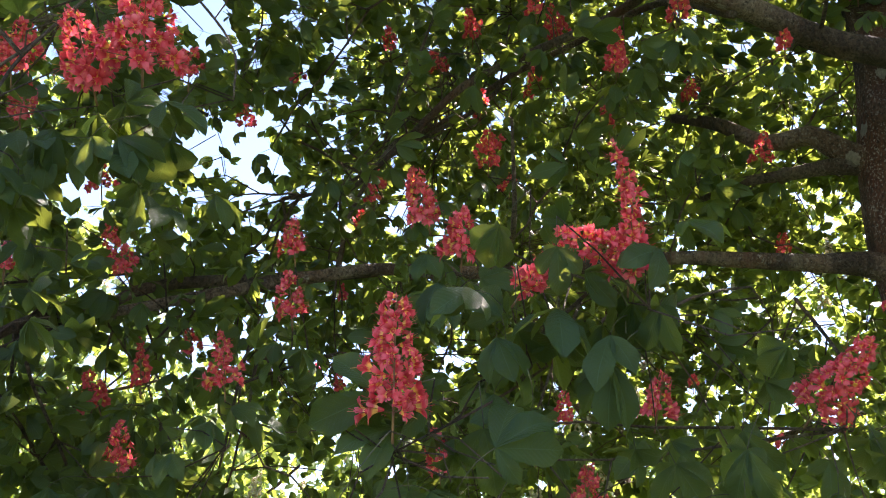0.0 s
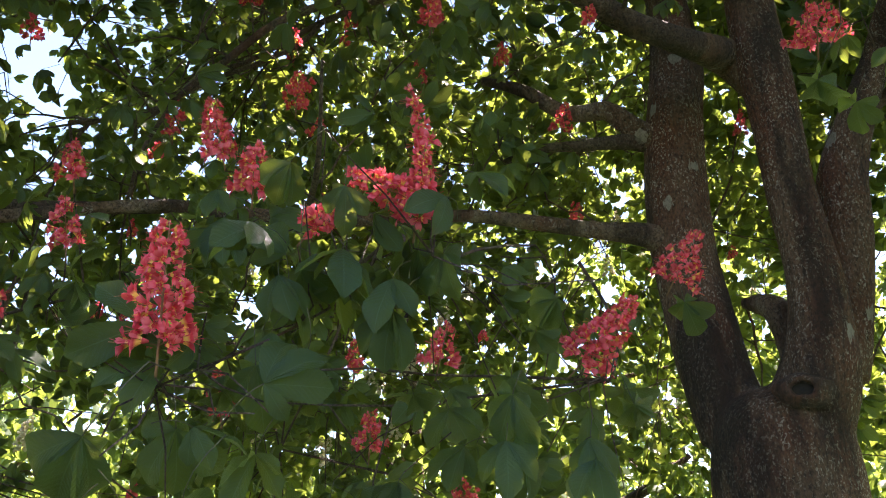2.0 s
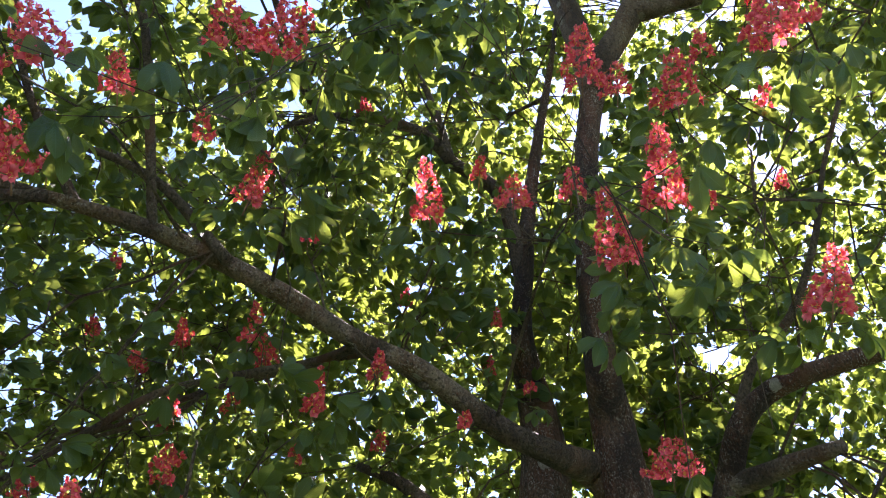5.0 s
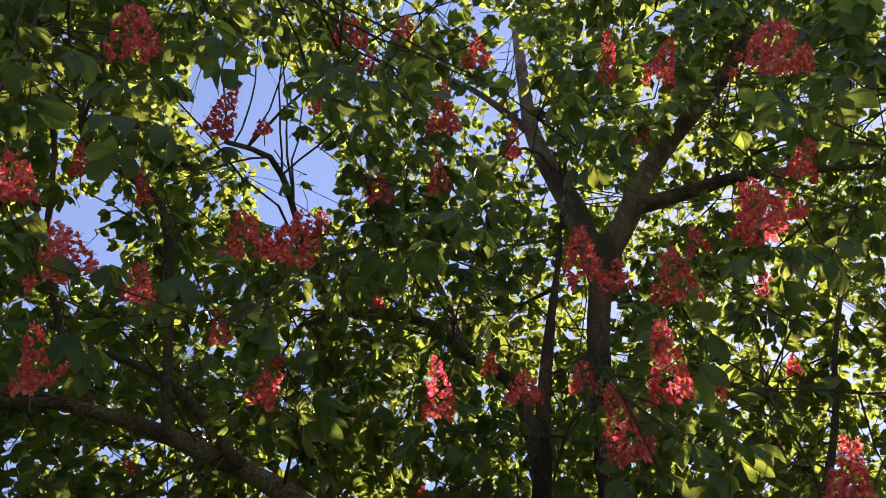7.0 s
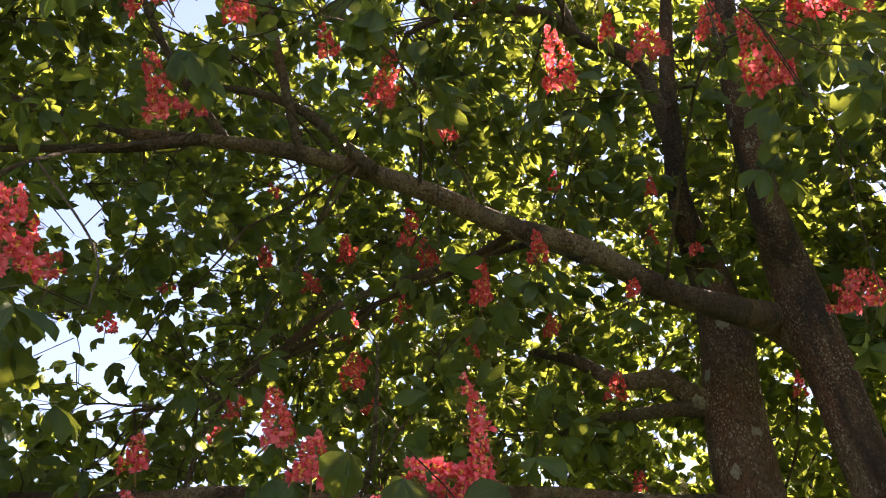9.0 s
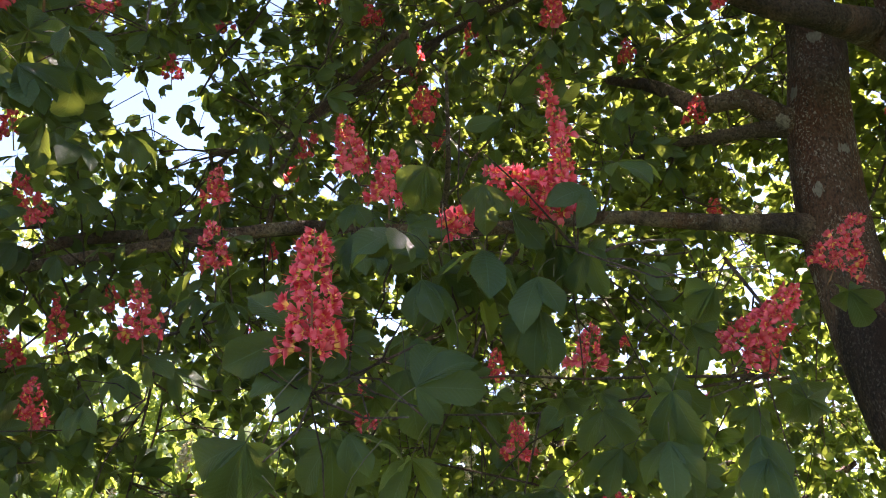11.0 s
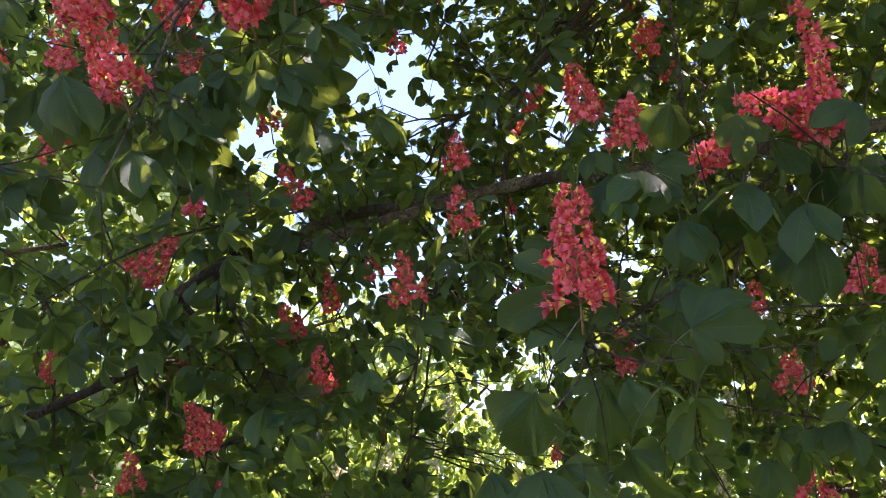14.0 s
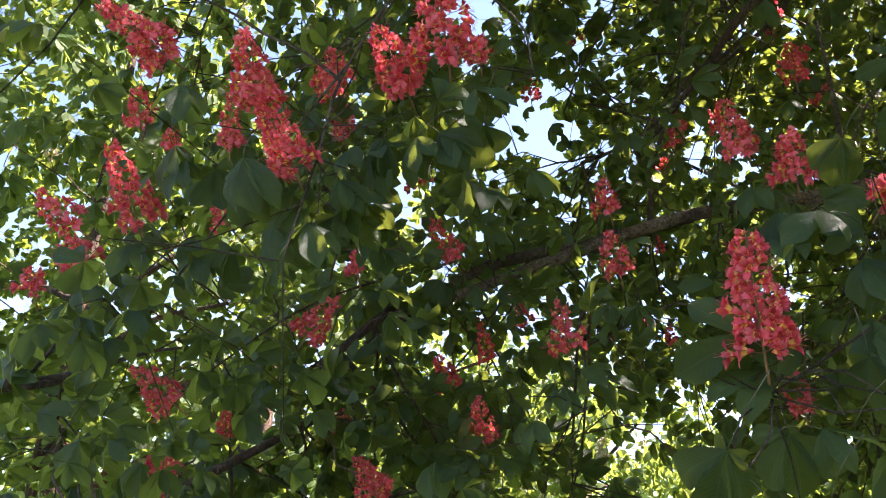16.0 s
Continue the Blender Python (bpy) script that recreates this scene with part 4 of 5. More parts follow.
red_cluster((0.45, 1.02, 4.63), (0.38, 0.86, 4.69), 0.13)
red_cluster((0.51, 0.82, 4.90), (0.48, 0.72, 4.93), 0.13)
red_cluster((0.02, 0.88, 4.81), (-0.01, 0.78, 4.84), 0.20)
red_cluster((0.22, 0.87, 5.12), (0.20, 0.78, 5.14), 0.12)
red_cluster((0.88, 1.29, 5.32), (0.84, 1.14, 5.38), 0.09)
red_cluster((0.55, 1.39, 4.91), (0.48, 1.24, 4.98), 0.12)
red_cluster((0.32, 1.50, 4.87), (0.28, 1.40, 4.93), 0.14)
red_cluster((1.01, 0.69, 4.83), (0.94, 0.51, 4.88), 0.10)
red_cluster((1.12, 0.59, 4.60), (1.10, 0.43, 4.64), 0.14)
red_cluster((1.15, 0.29, 3.88), (1.10, 0.17, 3.92), 0.22)
red_cluster((1.44, 0.75, 3.95), (1.31, 0.66, 4.05), 0.21)
red_cluster((1.41, 1.01, 5.26), (1.39, 0.96, 5.28), 0.11)
red_cluster((1.64, 0.68, 4.34), (1.62, 0.54, 4.38), 0.13)
red_cluster((-0.79, 1.57, 4.50), (-0.82, 1.46, 4.55), 0.10)
red_cluster((-0.59, 1.72, 4.70), (-0.65, 1.60, 4.75), 0.09)
red_cluster((-0.06, 1.40, 5.37), (-0.08, 1.31, 5.40), 0.08)
red_cluster((0.13, 1.88, 5.14), (0.09, 1.77, 5.20), 0.09)
red_cluster((0.12, 1.15, 5.46), (0.10, 1.08, 5.48), 0.11)
red_cluster((-0.94, 1.31, 2.43), (-0.96, 1.20, 2.55), 0.12)
red_cluster((-0.98, 1.23, 2.55), (-0.97, 1.13, 2.66), 0.11)
red_cluster((-1.23, 1.20, 2.72), (-1.30, 1.05, 2.78), 0.11)
red_cluster((-1.43, 1.39, 2.43), (-1.43, 1.26, 2.59), 0.11)
red_cluster((-1.60, 1.35, 2.44), (-1.64, 1.26, 2.49), 0.10)
red_cluster((-1.67, 1.45, 2.39), (-1.68, 1.41, 2.45), 0.13)
red_cluster((-1.83, 1.46, 2.34), (-1.83, 1.43, 2.40), 0.10)
red_cluster((-1.60, 2.35, 2.45), (-1.49, 2.36, 2.60), 0.14)
red_cluster((-1.75, 1.93, 2.15), (-1.83, 1.83, 2.24), 0.12)
red_cluster((-2.13, 2.67, 2.21), (-2.13, 2.65, 2.30), 0.08)
red_cluster((-1.77, 2.91, 2.26), (-1.77, 2.89, 2.34), 0.12)
red_cluster((-1.41, 2.60, 1.95), (-1.46, 2.55, 2.07), 0.10)
red_cluster((-1.22, 1.85, 3.06), (-1.21, 1.79, 3.14), 0.13)
red_cluster((-1.41, 1.64, 2.77), (-1.37, 1.57, 2.89), 0.08)
red_cluster((-1.33, 2.07, 3.05), (-1.31, 2.02, 3.14), 0.08)
red_cluster((-1.70, 1.58, 2.88), (-1.68, 1.52, 2.97), 0.10)
red_cluster((-1.58, 2.60, 2.78), (-1.57, 2.57, 2.87), 0.07)
red_cluster((-2.35, 2.50, 2.07), (-2.35, 2.49, 2.12), 0.05)
red_cluster((-2.27, 2.57, 2.06), (-2.28, 2.56, 2.11), 0.06)
red_cluster((-1.91, 1.91, 3.02), (-1.89, 1.88, 3.09), 0.07)
red_cluster((-1.85, 2.09, 1.78), (-1.87, 2.05, 1.92), 0.09)
red_cluster((-1.69, 2.59, 1.82), (-1.71, 2.57, 1.93), 0.09)
red_cluster((-2.04, 2.28, 2.02), (-2.04, 2.27, 2.07), 0.07)
red_cluster((-2.10, 2.60, 2.22), (-2.09, 2.57, 2.30), 0.08)
red_cluster((-1.77, 2.07, 2.80), (-1.79, 2.03, 2.84), 0.10)
red_cluster((-1.39, 2.53, 1.94), (-1.45, 2.47, 2.07), 0.12)
red_cluster((-1.56, 2.91, 1.81), (-1.56, 2.91, 1.87), 0.09)
red_cluster((0.38, 2.73, 1.76), (0.35, 2.72, 1.87), 0.13)
red_cluster((0.85, 3.54, 2.03), (0.81, 3.53, 2.13), 0.15)
red_cluster((1.02, 3.61, 1.89), (0.98, 3.62, 1.96), 0.11)
red_cluster((-0.44, 3.58, 2.01), (-0.44, 3.57, 2.10), 0.06)
red_cluster((1.41, 4.01, 2.57), (1.41, 3.99, 2.65), 0.08)
red_cluster((1.09, 4.21, 2.94), (1.09, 4.19, 2.99), 0.07)
red_cluster((1.84, 4.39, 1.96), (1.84, 4.38, 2.02), 0.09)
WHITE_FEET = [
    (-1.63, 6.32, 2.70),
    (-0.74, 6.29, 2.69),
    (-0.64, 6.05, 2.37),
    (-0.09, 6.64, 2.75),
    (0.34, 5.67, 2.50),
    (0.82, 5.39, 3.06),
    (0.66, 5.74, 3.00),
    (-2.42, 6.11, 2.23),
    (-1.67, 6.05, 2.30),
    (-2.09, 6.23, 2.30),
    (1.09, 5.35, 3.39),
    (-0.43, 6.89, 2.34),
    (0.87, 5.98, 2.76),
    (-0.27, 6.65, 4.14),
    (-2.40, 6.13, 2.22),
    (-3.42, 4.70, 2.61),
    (-1.64, 6.32, 2.64),
    (0.40, 5.83, 2.53),
    (0.67, 5.52, 2.92),
    (0.28, 6.09, 2.06),
    (0.95, 5.84, 3.20),
    (0.79, 6.09, 3.11),
    (2.62, 6.12, 4.19),
    (1.42, 6.05, 3.91),
]
SIGHT_LINES.extend((np.array(w) + (0, 0, 0.1), 0.07) for w in WHITE_FEET)

# ---- near leaves ----
SHOOTS = []


def leafy_shoot(x, y, z):
    SHOOTS.append((x, y, z))


leafy_shoot(0.13, 1.59, 2.15)
leafy_shoot(0.35, 1.65, 2.22)
leafy_shoot(-0.10, 1.49, 1.97)
leafy_shoot(0.06, 1.42, 1.88)
leafy_shoot(0.53, 1.69, 1.96)
leafy_shoot(0.67, 1.81, 2.14)
leafy_shoot(-0.70, 1.53, 2.59)
leafy_shoot(-0.87, 1.56, 2.61)
leafy_shoot(-0.71, 1.78, 2.60)
leafy_shoot(-1.01, 1.81, 2.48)
leafy_shoot(-0.89, 1.49, 2.48)
leafy_shoot(-0.03, 1.92, 2.41)
leafy_shoot(0.72, 1.73, 1.97)
leafy_shoot(-0.75, 2.18, 2.14)
leafy_shoot(0.20, 1.68, 2.33)
leafy_shoot(1.39, 1.40, 3.02)
leafy_shoot(1.49, 1.36, 2.96)
leafy_shoot(1.60, 1.54, 2.84)
leafy_shoot(1.72, 1.66, 2.74)
leafy_shoot(1.79, 1.89, 2.49)
leafy_shoot(1.84, 2.09, 2.58)
leafy_shoot(1.60, 1.75, 3.16)
leafy_shoot(1.19, 2.13, 2.34)
leafy_shoot(1.50, 1.85, 2.95)
leafy_shoot(1.66, 1.70, 2.53)
leafy_shoot(1.54, 1.60, 3.02)
leafy_shoot(0.09, 1.44, 1.88)
leafy_shoot(-0.16, 1.45, 1.96)
leafy_shoot(0.02, 1.20, 3.51)
leafy_shoot(0.32, 1.01, 3.72)
leafy_shoot(1.10, 1.48, 3.25)
leafy_shoot(0.47, 0.90, 3.64)
leafy_shoot(1.25, 1.16, 3.27)
leafy_shoot(1.10, 0.88, 3.40)
leafy_shoot(1.53, 1.24, 3.27)
leafy_shoot(-0.42, 1.39, 3.43)
leafy_shoot(-0.18, 1.28, 3.68)
leafy_shoot(1.26, 0.63, 3.54)
leafy_shoot(0.83, 1.12, 3.65)
leafy_shoot(-0.58, 0.67, 3.38)
leafy_shoot(-0.38, 0.80, 3.50)
leafy_shoot(0.03, 1.14, 3.48)
leafy_shoot(0.29, 0.98, 3.68)
leafy_shoot(0.50, 0.91, 3.80)
leafy_shoot(-0.53, 1.11, 3.28)
leafy_shoot(0.99, 0.47, 3.91)
leafy_shoot(1.16, 0.31, 3.64)
leafy_shoot(1.16, 1.04, 3.21)
leafy_shoot(-0.25, 0.68, 3.90)
leafy_shoot(-0.48, 1.26, 3.56)
leafy_shoot(0.03, 0.71, 4.02)
leafy_shoot(-1.35, 1.09, 2.68)
leafy_shoot(-1.22, 1.31, 2.61)
leafy_shoot(-0.94, 1.47, 2.50)
leafy_shoot(-1.13, 1.49, 2.46)
leafy_shoot(-1.11, 1.66, 2.44)
leafy_shoot(-1.42, 1.54, 2.44)
leafy_shoot(-1.47, 1.43, 2.27)
leafy_shoot(-1.31, 1.90, 2.13)
leafy_shoot(-1.48, 1.30, 2.20)
leafy_shoot(-1.69, 1.47, 1.90)
leafy_shoot(-0.17, 1.45, 1.81)
leafy_shoot(0.00, 1.45, 1.88)
leafy_shoot(-0.20, 1.51, 1.98)
leafy_shoot(0.08, 1.68, 2.16)
leafy_shoot(-1.54, 1.75, 1.98)
leafy_shoot(-1.74, 1.67, 2.05)
leafy_shoot(-1.50, 1.84, 2.26)
leafy_shoot(-0.13, 1.31, 1.79)
leafy_shoot(-0.09, 1.73, 1.78)
leafy_shoot(0.07, 1.51, 1.92)
leafy_shoot(0.13, 1.63, 2.18)
leafy_shoot(0.23, 2.12, 1.89)
leafy_shoot(0.39, 2.10, 1.91)
leafy_shoot(0.58, 1.83, 1.99)
leafy_shoot(0.76, 1.69, 1.83)
leafy_shoot(-0.89, 2.08, 1.99)
leafy_shoot(-0.60, 2.00, 1.90)
leafy_shoot(-0.13, 1.57, 1.99)
leafy_shoot(-0.01, 1.58, 2.02)

LEAF_KINDS = []
for seed in range(6):
    stalk, turns = leaf_turns(seed)
    v, f, u = tube(stalk_line(stalk), 5)
    r = random.Random(seed + 40)
    v2, f2, u2 = leaflet(23, 0.150, 0.084, r.uniform(0.4, 1.1), r.uniform(0.25, 0.6), 0.025, r.uniform(-0.3, 0.3), 2)
    LEAF_KINDS.append((mesh_of("leaf", v, f, STALK), mesh_of("leaflet", v2, f2, LEAF, u2, smooth=True), turns))


def near_leaf(origin, way, up, size, kind):
    x = Vector(way).normalized()
    y = Vector(up).cross(x).normalized()
    z = x.cross(y)
    turn = Matrix((x, y, z)).transposed().to_4x4()
    stalk_mesh, blade, turns = LEAF_KINDS[kind]
    ob = part("leaf", stalk_mesh, tree, m=Matrix.Translation(Vector(origin) - tree.location) @ turn @ Matrix.Diagonal((size, size, size, 1)))
    for m, s in turns:
        part("leaflet", blade, ob, m=m @ Matrix.Diagonal((s, s, s, 1)))


tips = np.array([foot - unit(tip - foot) * 0.05 for foot, tip, _ in FLOWER_FEET] + [np.array(s) for s in SHOOTS])
axes = np.array([unit(tip - foot) for foot, tip, _ in FLOWER_FEET] + [unit(np.array((rng.normal(0, 0.5), rng.normal(0, 0.5), 0.8))) for _ in SHOOTS])
open_side = unit(np.array((0.0, -1.0, 0.25)) + rng.normal(0, 0.3, tips.shape))
with_flower = np.arange(len(tips)) < len(FLOWER_FEET)
first = leaves_round(tips[with_flower], axes[with_flower], 5, open_side[with_flower], 0.6)
close = ~with_flower & (np.linalg.norm(tips - STAND, axis=1) < 1.75)
other = ~with_flower & ~close
second = leaves_round(tips[other], axes[other], 4, open_side[other], 0.8)
third = leaves_round(tips[close], axes[close], 3, open_side[close], 0.8)
origin, way, up = (np.vstack(some) for some in zip(first, second, third))
size = rng.uniform(0.62, 0.90, len(origin))
size *= np.where(np.linalg.norm(origin - STAND, axis=1) > 1.85, 0.86, 1.0)
middle = origin + way * 0.17 * size[:, None]
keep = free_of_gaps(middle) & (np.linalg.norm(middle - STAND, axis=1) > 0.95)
distance = np.linalg.norm(origin - STAND, axis=1)
order = [i for i in np.argsort(distance) if keep[i]]
for n, i in enumerate(order[:280]):
    near_leaf(origin[i], way[i], up[i], size[i], n % 6)
rest = np.array(order[280:])

# the large leaves hanging closest: where the leaflets join, and the end of the middle one
LARGE_LEAVES = [
    ((-0.13, 1.30, 1.81), (-0.18, 1.28, 1.70)),
    ((0.05, 1.51, 1.95), (0.06, 1.51, 1.84)),
    ((0.11, 1.60, 2.21), (0.11, 1.62, 2.09)),
    ((-0.12, 1.46, 1.98), (-0.22, 1.43, 1.91)),
    ((0.53, 1.63, 1.96), (0.49, 1.63, 1.86)),
    ((-0.73, 1.49, 2.62), (-0.63, 1.55, 2.55)),
    ((0.62, 1.54, 2.13), (0.55, 1.55, 2.08)),
    ((0.18, 1.46, 2.28), (0.18, 1.46, 2.22)),
    ((0.33, 1.62, 2.25), (0.41, 1.62, 2.14)),
    ((0.46, 1.95, 2.00), (0.49, 1.93, 1.89)),
    ((-0.10, 1.80, 1.90), (-0.08, 1.79, 1.76)),
    ((0.23, 1.75, 2.23), (0.28, 1.75, 2.13)),
    # Added leaf in the sun's path, to shade the fourth leaf above.
    ((0.10, 1.62, 2.43), (0.05, 1.61, 2.34)),
    ((1.25, 2.30, 2.43), (1.28, 2.33, 2.31)),
    ((1.19, 1.43, 2.66), (1.18, 1.50, 2.57)),
    ((1.25, 1.44, 2.58), (1.25, 1.49, 2.52)),
    ((0.85, 1.87, 2.04), (0.89, 1.88, 1.94)),
    ((0.60, 1.69, 2.12), (0.59, 1.72, 2.04)),
    ((0.77, 1.66, 1.98), (0.80, 1.67, 1.89)),
    ((0.54, 1.69, 2.00), (0.52, 1.72, 1.88)),
    ((0.39, 2.02, 2.08), (0.40, 2.04, 1.98)),
    ((-1.09, 1.43, 2.45), (-1.12, 1.46, 2.35)),
    ((-1.08, 1.50, 2.46), (-1.08, 1.54, 2.39)),
    ((-1.01, 1.55, 2.57), (-1.03, 1.58, 2.51)),
    ((-1.05, 1.58, 2.37), (-1.06, 1.61, 2.28)),
    ((-1.14, 1.70, 2.08), (-1.12, 1.74, 2.00)),
    ((-1.30, 1.48, 1.92), (-1.32, 1.48, 1.86)),
    ((-1.26, 1.12, 2.17), (-1.29, 1.11, 2.12)),
    ((-1.30, 1.30, 2.20), (-1.31, 1.32, 2.12)),
    ((-1.12, 1.64, 1.87), (-1.11, 1.66, 1.79)),
    ((-1.33, 1.51, 2.17), (-1.31, 1.56, 2.09)),
    ((-0.59, 1.49, 2.51), (-0.62, 1.54, 2.41)),
]
leaf_feet = []
for n, (hub, end) in enumerate(LARGE_LEAVES):
    hub, end = np.array(hub), np.array(end)
    point = unit(end - hub)
    grown = min(1.05, max(0.6, np.linalg.norm(end - hub) / 0.135))
    foot = hub - point * 0.115 * grown + (0, 0, 0.02)
    near_leaf(foot, point + (0, 0, 0.25), unit(STAND - hub) + (0, 0, 0.35) + rng.normal(0, 0.12, 3), grown, n % 6)
    leaf_feet.append(foot)
near_rest = scatter(NEAR_LEAVES, origin[rest], way[rest], up[rest], size[rest])

# ---- crown ----


def crown_tips(count):
    """Shoot tips inside the crown, more of them towards its outside, fitted to the view from STAND."""
    out = []
    while sum(len(o) for o in out) < count:
        p = rng.uniform(-1, 1, (40000, 3))
        q = np.linalg.norm(p, axis=1)
        place = CENTRE + p * HALF
        clump = np.array([noise.noise(Vector(w * 0.9)) for w in place[:20000]])
        place, q = place[:20000], q[:20000]
        rel = place - STAND
        d = np.linalg.norm(rel, axis=1)
        front = unit(rel)
        wanted = np.maximum(np.clip((q - 0.40) / 0.40, 0.07, 1), np.where(place[:, 2] > 4.4, 0.42, 0.0)) * np.clip(0.68 + 1.2 * clump, 0.12, 1.1)
        seen = (rel[:, 1] > -0.6) & (np.degrees(np.arcsin(front[:, 2])) < 78)
        wanted *= np.where(seen, 1.0, 0.26)
        wanted *= np.where(place[:, 0] < -0.3, 0.85, 1.0)
        # Density weighted by direction from STAND to fit the view.
        bearing, lift = np.degrees(np.arctan2(rel[:, 0], rel[:, 1])), np.degrees(np.arcsin(front[:, 2]))
        wanted *= np.where((bearing > 8) & (bearing < 60) & (lift < 25), 0.42, 1.0)
        wanted *= np.where((bearing < -16) & (bearing > -36) & (lift < 33), 0.62, 1.0)
        wanted *= np.where((bearing < -36) & (lift < 40), 0.55, 1.0)
        wanted *= np.where((bearing > -13) & (bearing < 14) & (lift > 24), 1.12, 1.0)
        wanted *= np.where((bearing < -10) & (lift > 42), 1.35, 1.0)
        edge = 0.15 - 0.55 * np.maximum(place[:, 0] - 0.8, 0) + 0.25 * np.sin(place[:, 0] * 2.1 + place[:, 2])
        wanted *= place[:, 1] > edge
        low = 2.0 + 0.16 * np.maximum(d - 3.0, 0)
        ok = (q < 1) & (place[:, 2] > low) & (d > 2.8) & (rng.random(len(q)) < wanted)
        out.append(place[ok])
    # Extra leaf clumps placed where the view from STAND calls for cover.
    skirt = np.array((-1.55, 2.75, 2.9)) + unit(rng.normal(size=(80, 3))) * rng.random((80, 1)) ** 0.4 * (0.9, 0.9, 1.2)
    skirt = skirt[np.linalg.norm(skirt - STAND, axis=1) > 2.5]
    hem = np.array([STAND + aim(rng.uniform(-54, 6), rng.uniform(2, 15)) * rng.uniform(2.9, 4.8) for _ in range(170)])
    beyond = np.array((3.3, 3.9, 4.5)) + unit(rng.normal(size=(170, 3))) * rng.random((170, 1)) ** 0.4 * (1.1, 0.8, 1.4)
    heart = np.array((2.5, 3.4, 6.1)) + unit(rng.normal(size=(80, 3))) * rng.random((80, 1)) ** 0.4 * (1.6, 1.1, 1.3)
    deep_left = np.array((1.2, 3.5, 4.1)) + unit(rng.normal(size=(30, 3))) * rng.random((30, 1)) ** 0.4 * (0.8, 0.5, 0.6)
    deep_mid = np.array((1.05, 4.1, 3.4)) + unit(rng.normal(size=(15, 3))) * rng.random((15, 1)) ** 0.4 * (0.9, 0.5, 0.6)
    right = np.array((2.65, 2.9, 4.1)) + unit(rng.normal(size=(45, 3))) * rng.random((45, 1)) ** 0.4 * (0.6, 0.6, 0.5)
    # Added clump that blocks sun to darken the leaves beneath it.
    shade_clump = np.array((1.9, 2.5, 4.9)) + unit(rng.normal(size=(75, 3))) * rng.random((75, 1)) ** 0.4 * (1.9, 1.1, 0.6)
    return np.vstack([np.vstack(out)[:count], skirt, hem, beyond, heart, deep_left, deep_mid, right, shade_clump])


crown = crown_tips(9900)
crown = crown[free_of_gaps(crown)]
nearest = np.concatenate([np.argmin(((c[:, None] - wood_all[None, :, :3]) ** 2).sum(-1), 1) for c in np.array_split(crown, 40)])
outward = unit(crown - wood_all[nearest, :3])
axes = unit(outward * 0.7 + (0, 0, 0.55) + rng.normal(0, 0.35, crown.shape))
origin, way, up = leaves_round(crown, axes, 6, unit(crown - CENTRE), 0.25)
size = rng.uniform(0.50, 0.88, len(origin))
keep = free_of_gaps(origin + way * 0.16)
origin, way, up, size = origin[keep], way[keep], up[keep], size[keep]
distance = np.linalg.norm(origin - STAND, axis=1)
hidden = origin[:, 1] < -0.6
pieces = [near_rest]
for low, high, templates in ((0, 3.0, FINE_LEAVES), (3.0, 3.5, MIDDLE_LEAVES), (3.5, 99, COARSE_LEAVES)):
    pick = (distance >= low) & (distance < high) & ~(hidden & (low < 3.4))
    if low == 3.5:
        pick |= hidden
    if pick.any():
        pieces.append(scatter(templates, origin[pick], way[pick], up[pick], size[pick]))
v, f, u = joined(pieces)
part("foliage", mesh_of("foliage", v, f, LEAF, u, smooth=True), tree, "dense dark green hand-shaped leaves, backlit yellow-green", kind="stuff")


def twigs(tips, targets, share):
    """Thin twigs: small boughs run back to the nearest wood, and each tip joins the nearest of them or the wood itself."""
    def nearest_of(places, points):
        return np.concatenate([np.argmin(((c[:, None] - points[None]) ** 2).sum(-1), 1) for c in np.array_split(places, 60)])

    pieces = []

    def bough(a, b, ra, rb, sides, steps):
        span = np.linalg.norm(b - a)
        bend = rng.normal(0, 0.10, 3) * span + (0, 0, 0.06 * span)
        t = np.linspace(0, 1, steps)[:, None]
        line = (1 - t) ** 2 * a + 2 * t * (1 - t) * ((a + b) / 2 + bend) + t**2 * b + rng.normal(0, 0.012, (steps, 3)) * np.sin(np.pi * t)
        way = unit(line - STAND)
        bare = any((way @ aim(az, el)).max() > math.cos(radians(0.95 * half)) for az, el, half in SKY_CONES if half > 1.35)
        if not covers(line) and not (bare and rng.random() < 0.5):
            pieces.append(tube(np.hstack([line, ra + (rb - ra) * t]), sides))
        return line

    count = max(2, len(tips) // share)
    pick = rng.choice(np.flatnonzero(np.linalg.norm(tips - STAND, axis=1) > 2.7), count, replace=False)
    start = np.clip(nearest_of(tips[pick], targets[:, :3]) + rng.integers(-4, 5, count), 0, len(targets) - 1)
    lines = [targets[:, :3]]
    for place, k in zip(tips[pick], start):
        span = np.linalg.norm(place - targets[k, :3])
        if 0.15 < span < 2.2:
            lines.append(bough(place, targets[k, :3], 0.003, min(0.0045 + 0.0028 * span, targets[k, 3] * 0.8 + 0.002), 4, 8)[1:-1])
    lines = np.vstack(lines)
    joint = nearest_of(tips, lines)
    for tip, k in zip(tips, joint):
        span = np.linalg.norm(tip - lines[k])
        if 0.04 < span < 1.1:
            slim = 0.6 if np.linalg.norm(tip - STAND) < 2.5 else 1.0
            bough(tip, lines[k] + rng.normal(0, 0.004, 3), 0.0026 * slim, 0.0040 * slim, 3, 3)
    return joined(pieces)


shown = np.vstack([crown[crown[:, 1] > -0.6], tips, leaf_feet])
v, f, u = twigs(shown, wood_all[wood_all[:, 3] < 0.05], 5)
part("brushwood", mesh_of("brushwood", v, f, TWIG), tree, "thin dark twigs", kind="stuff")


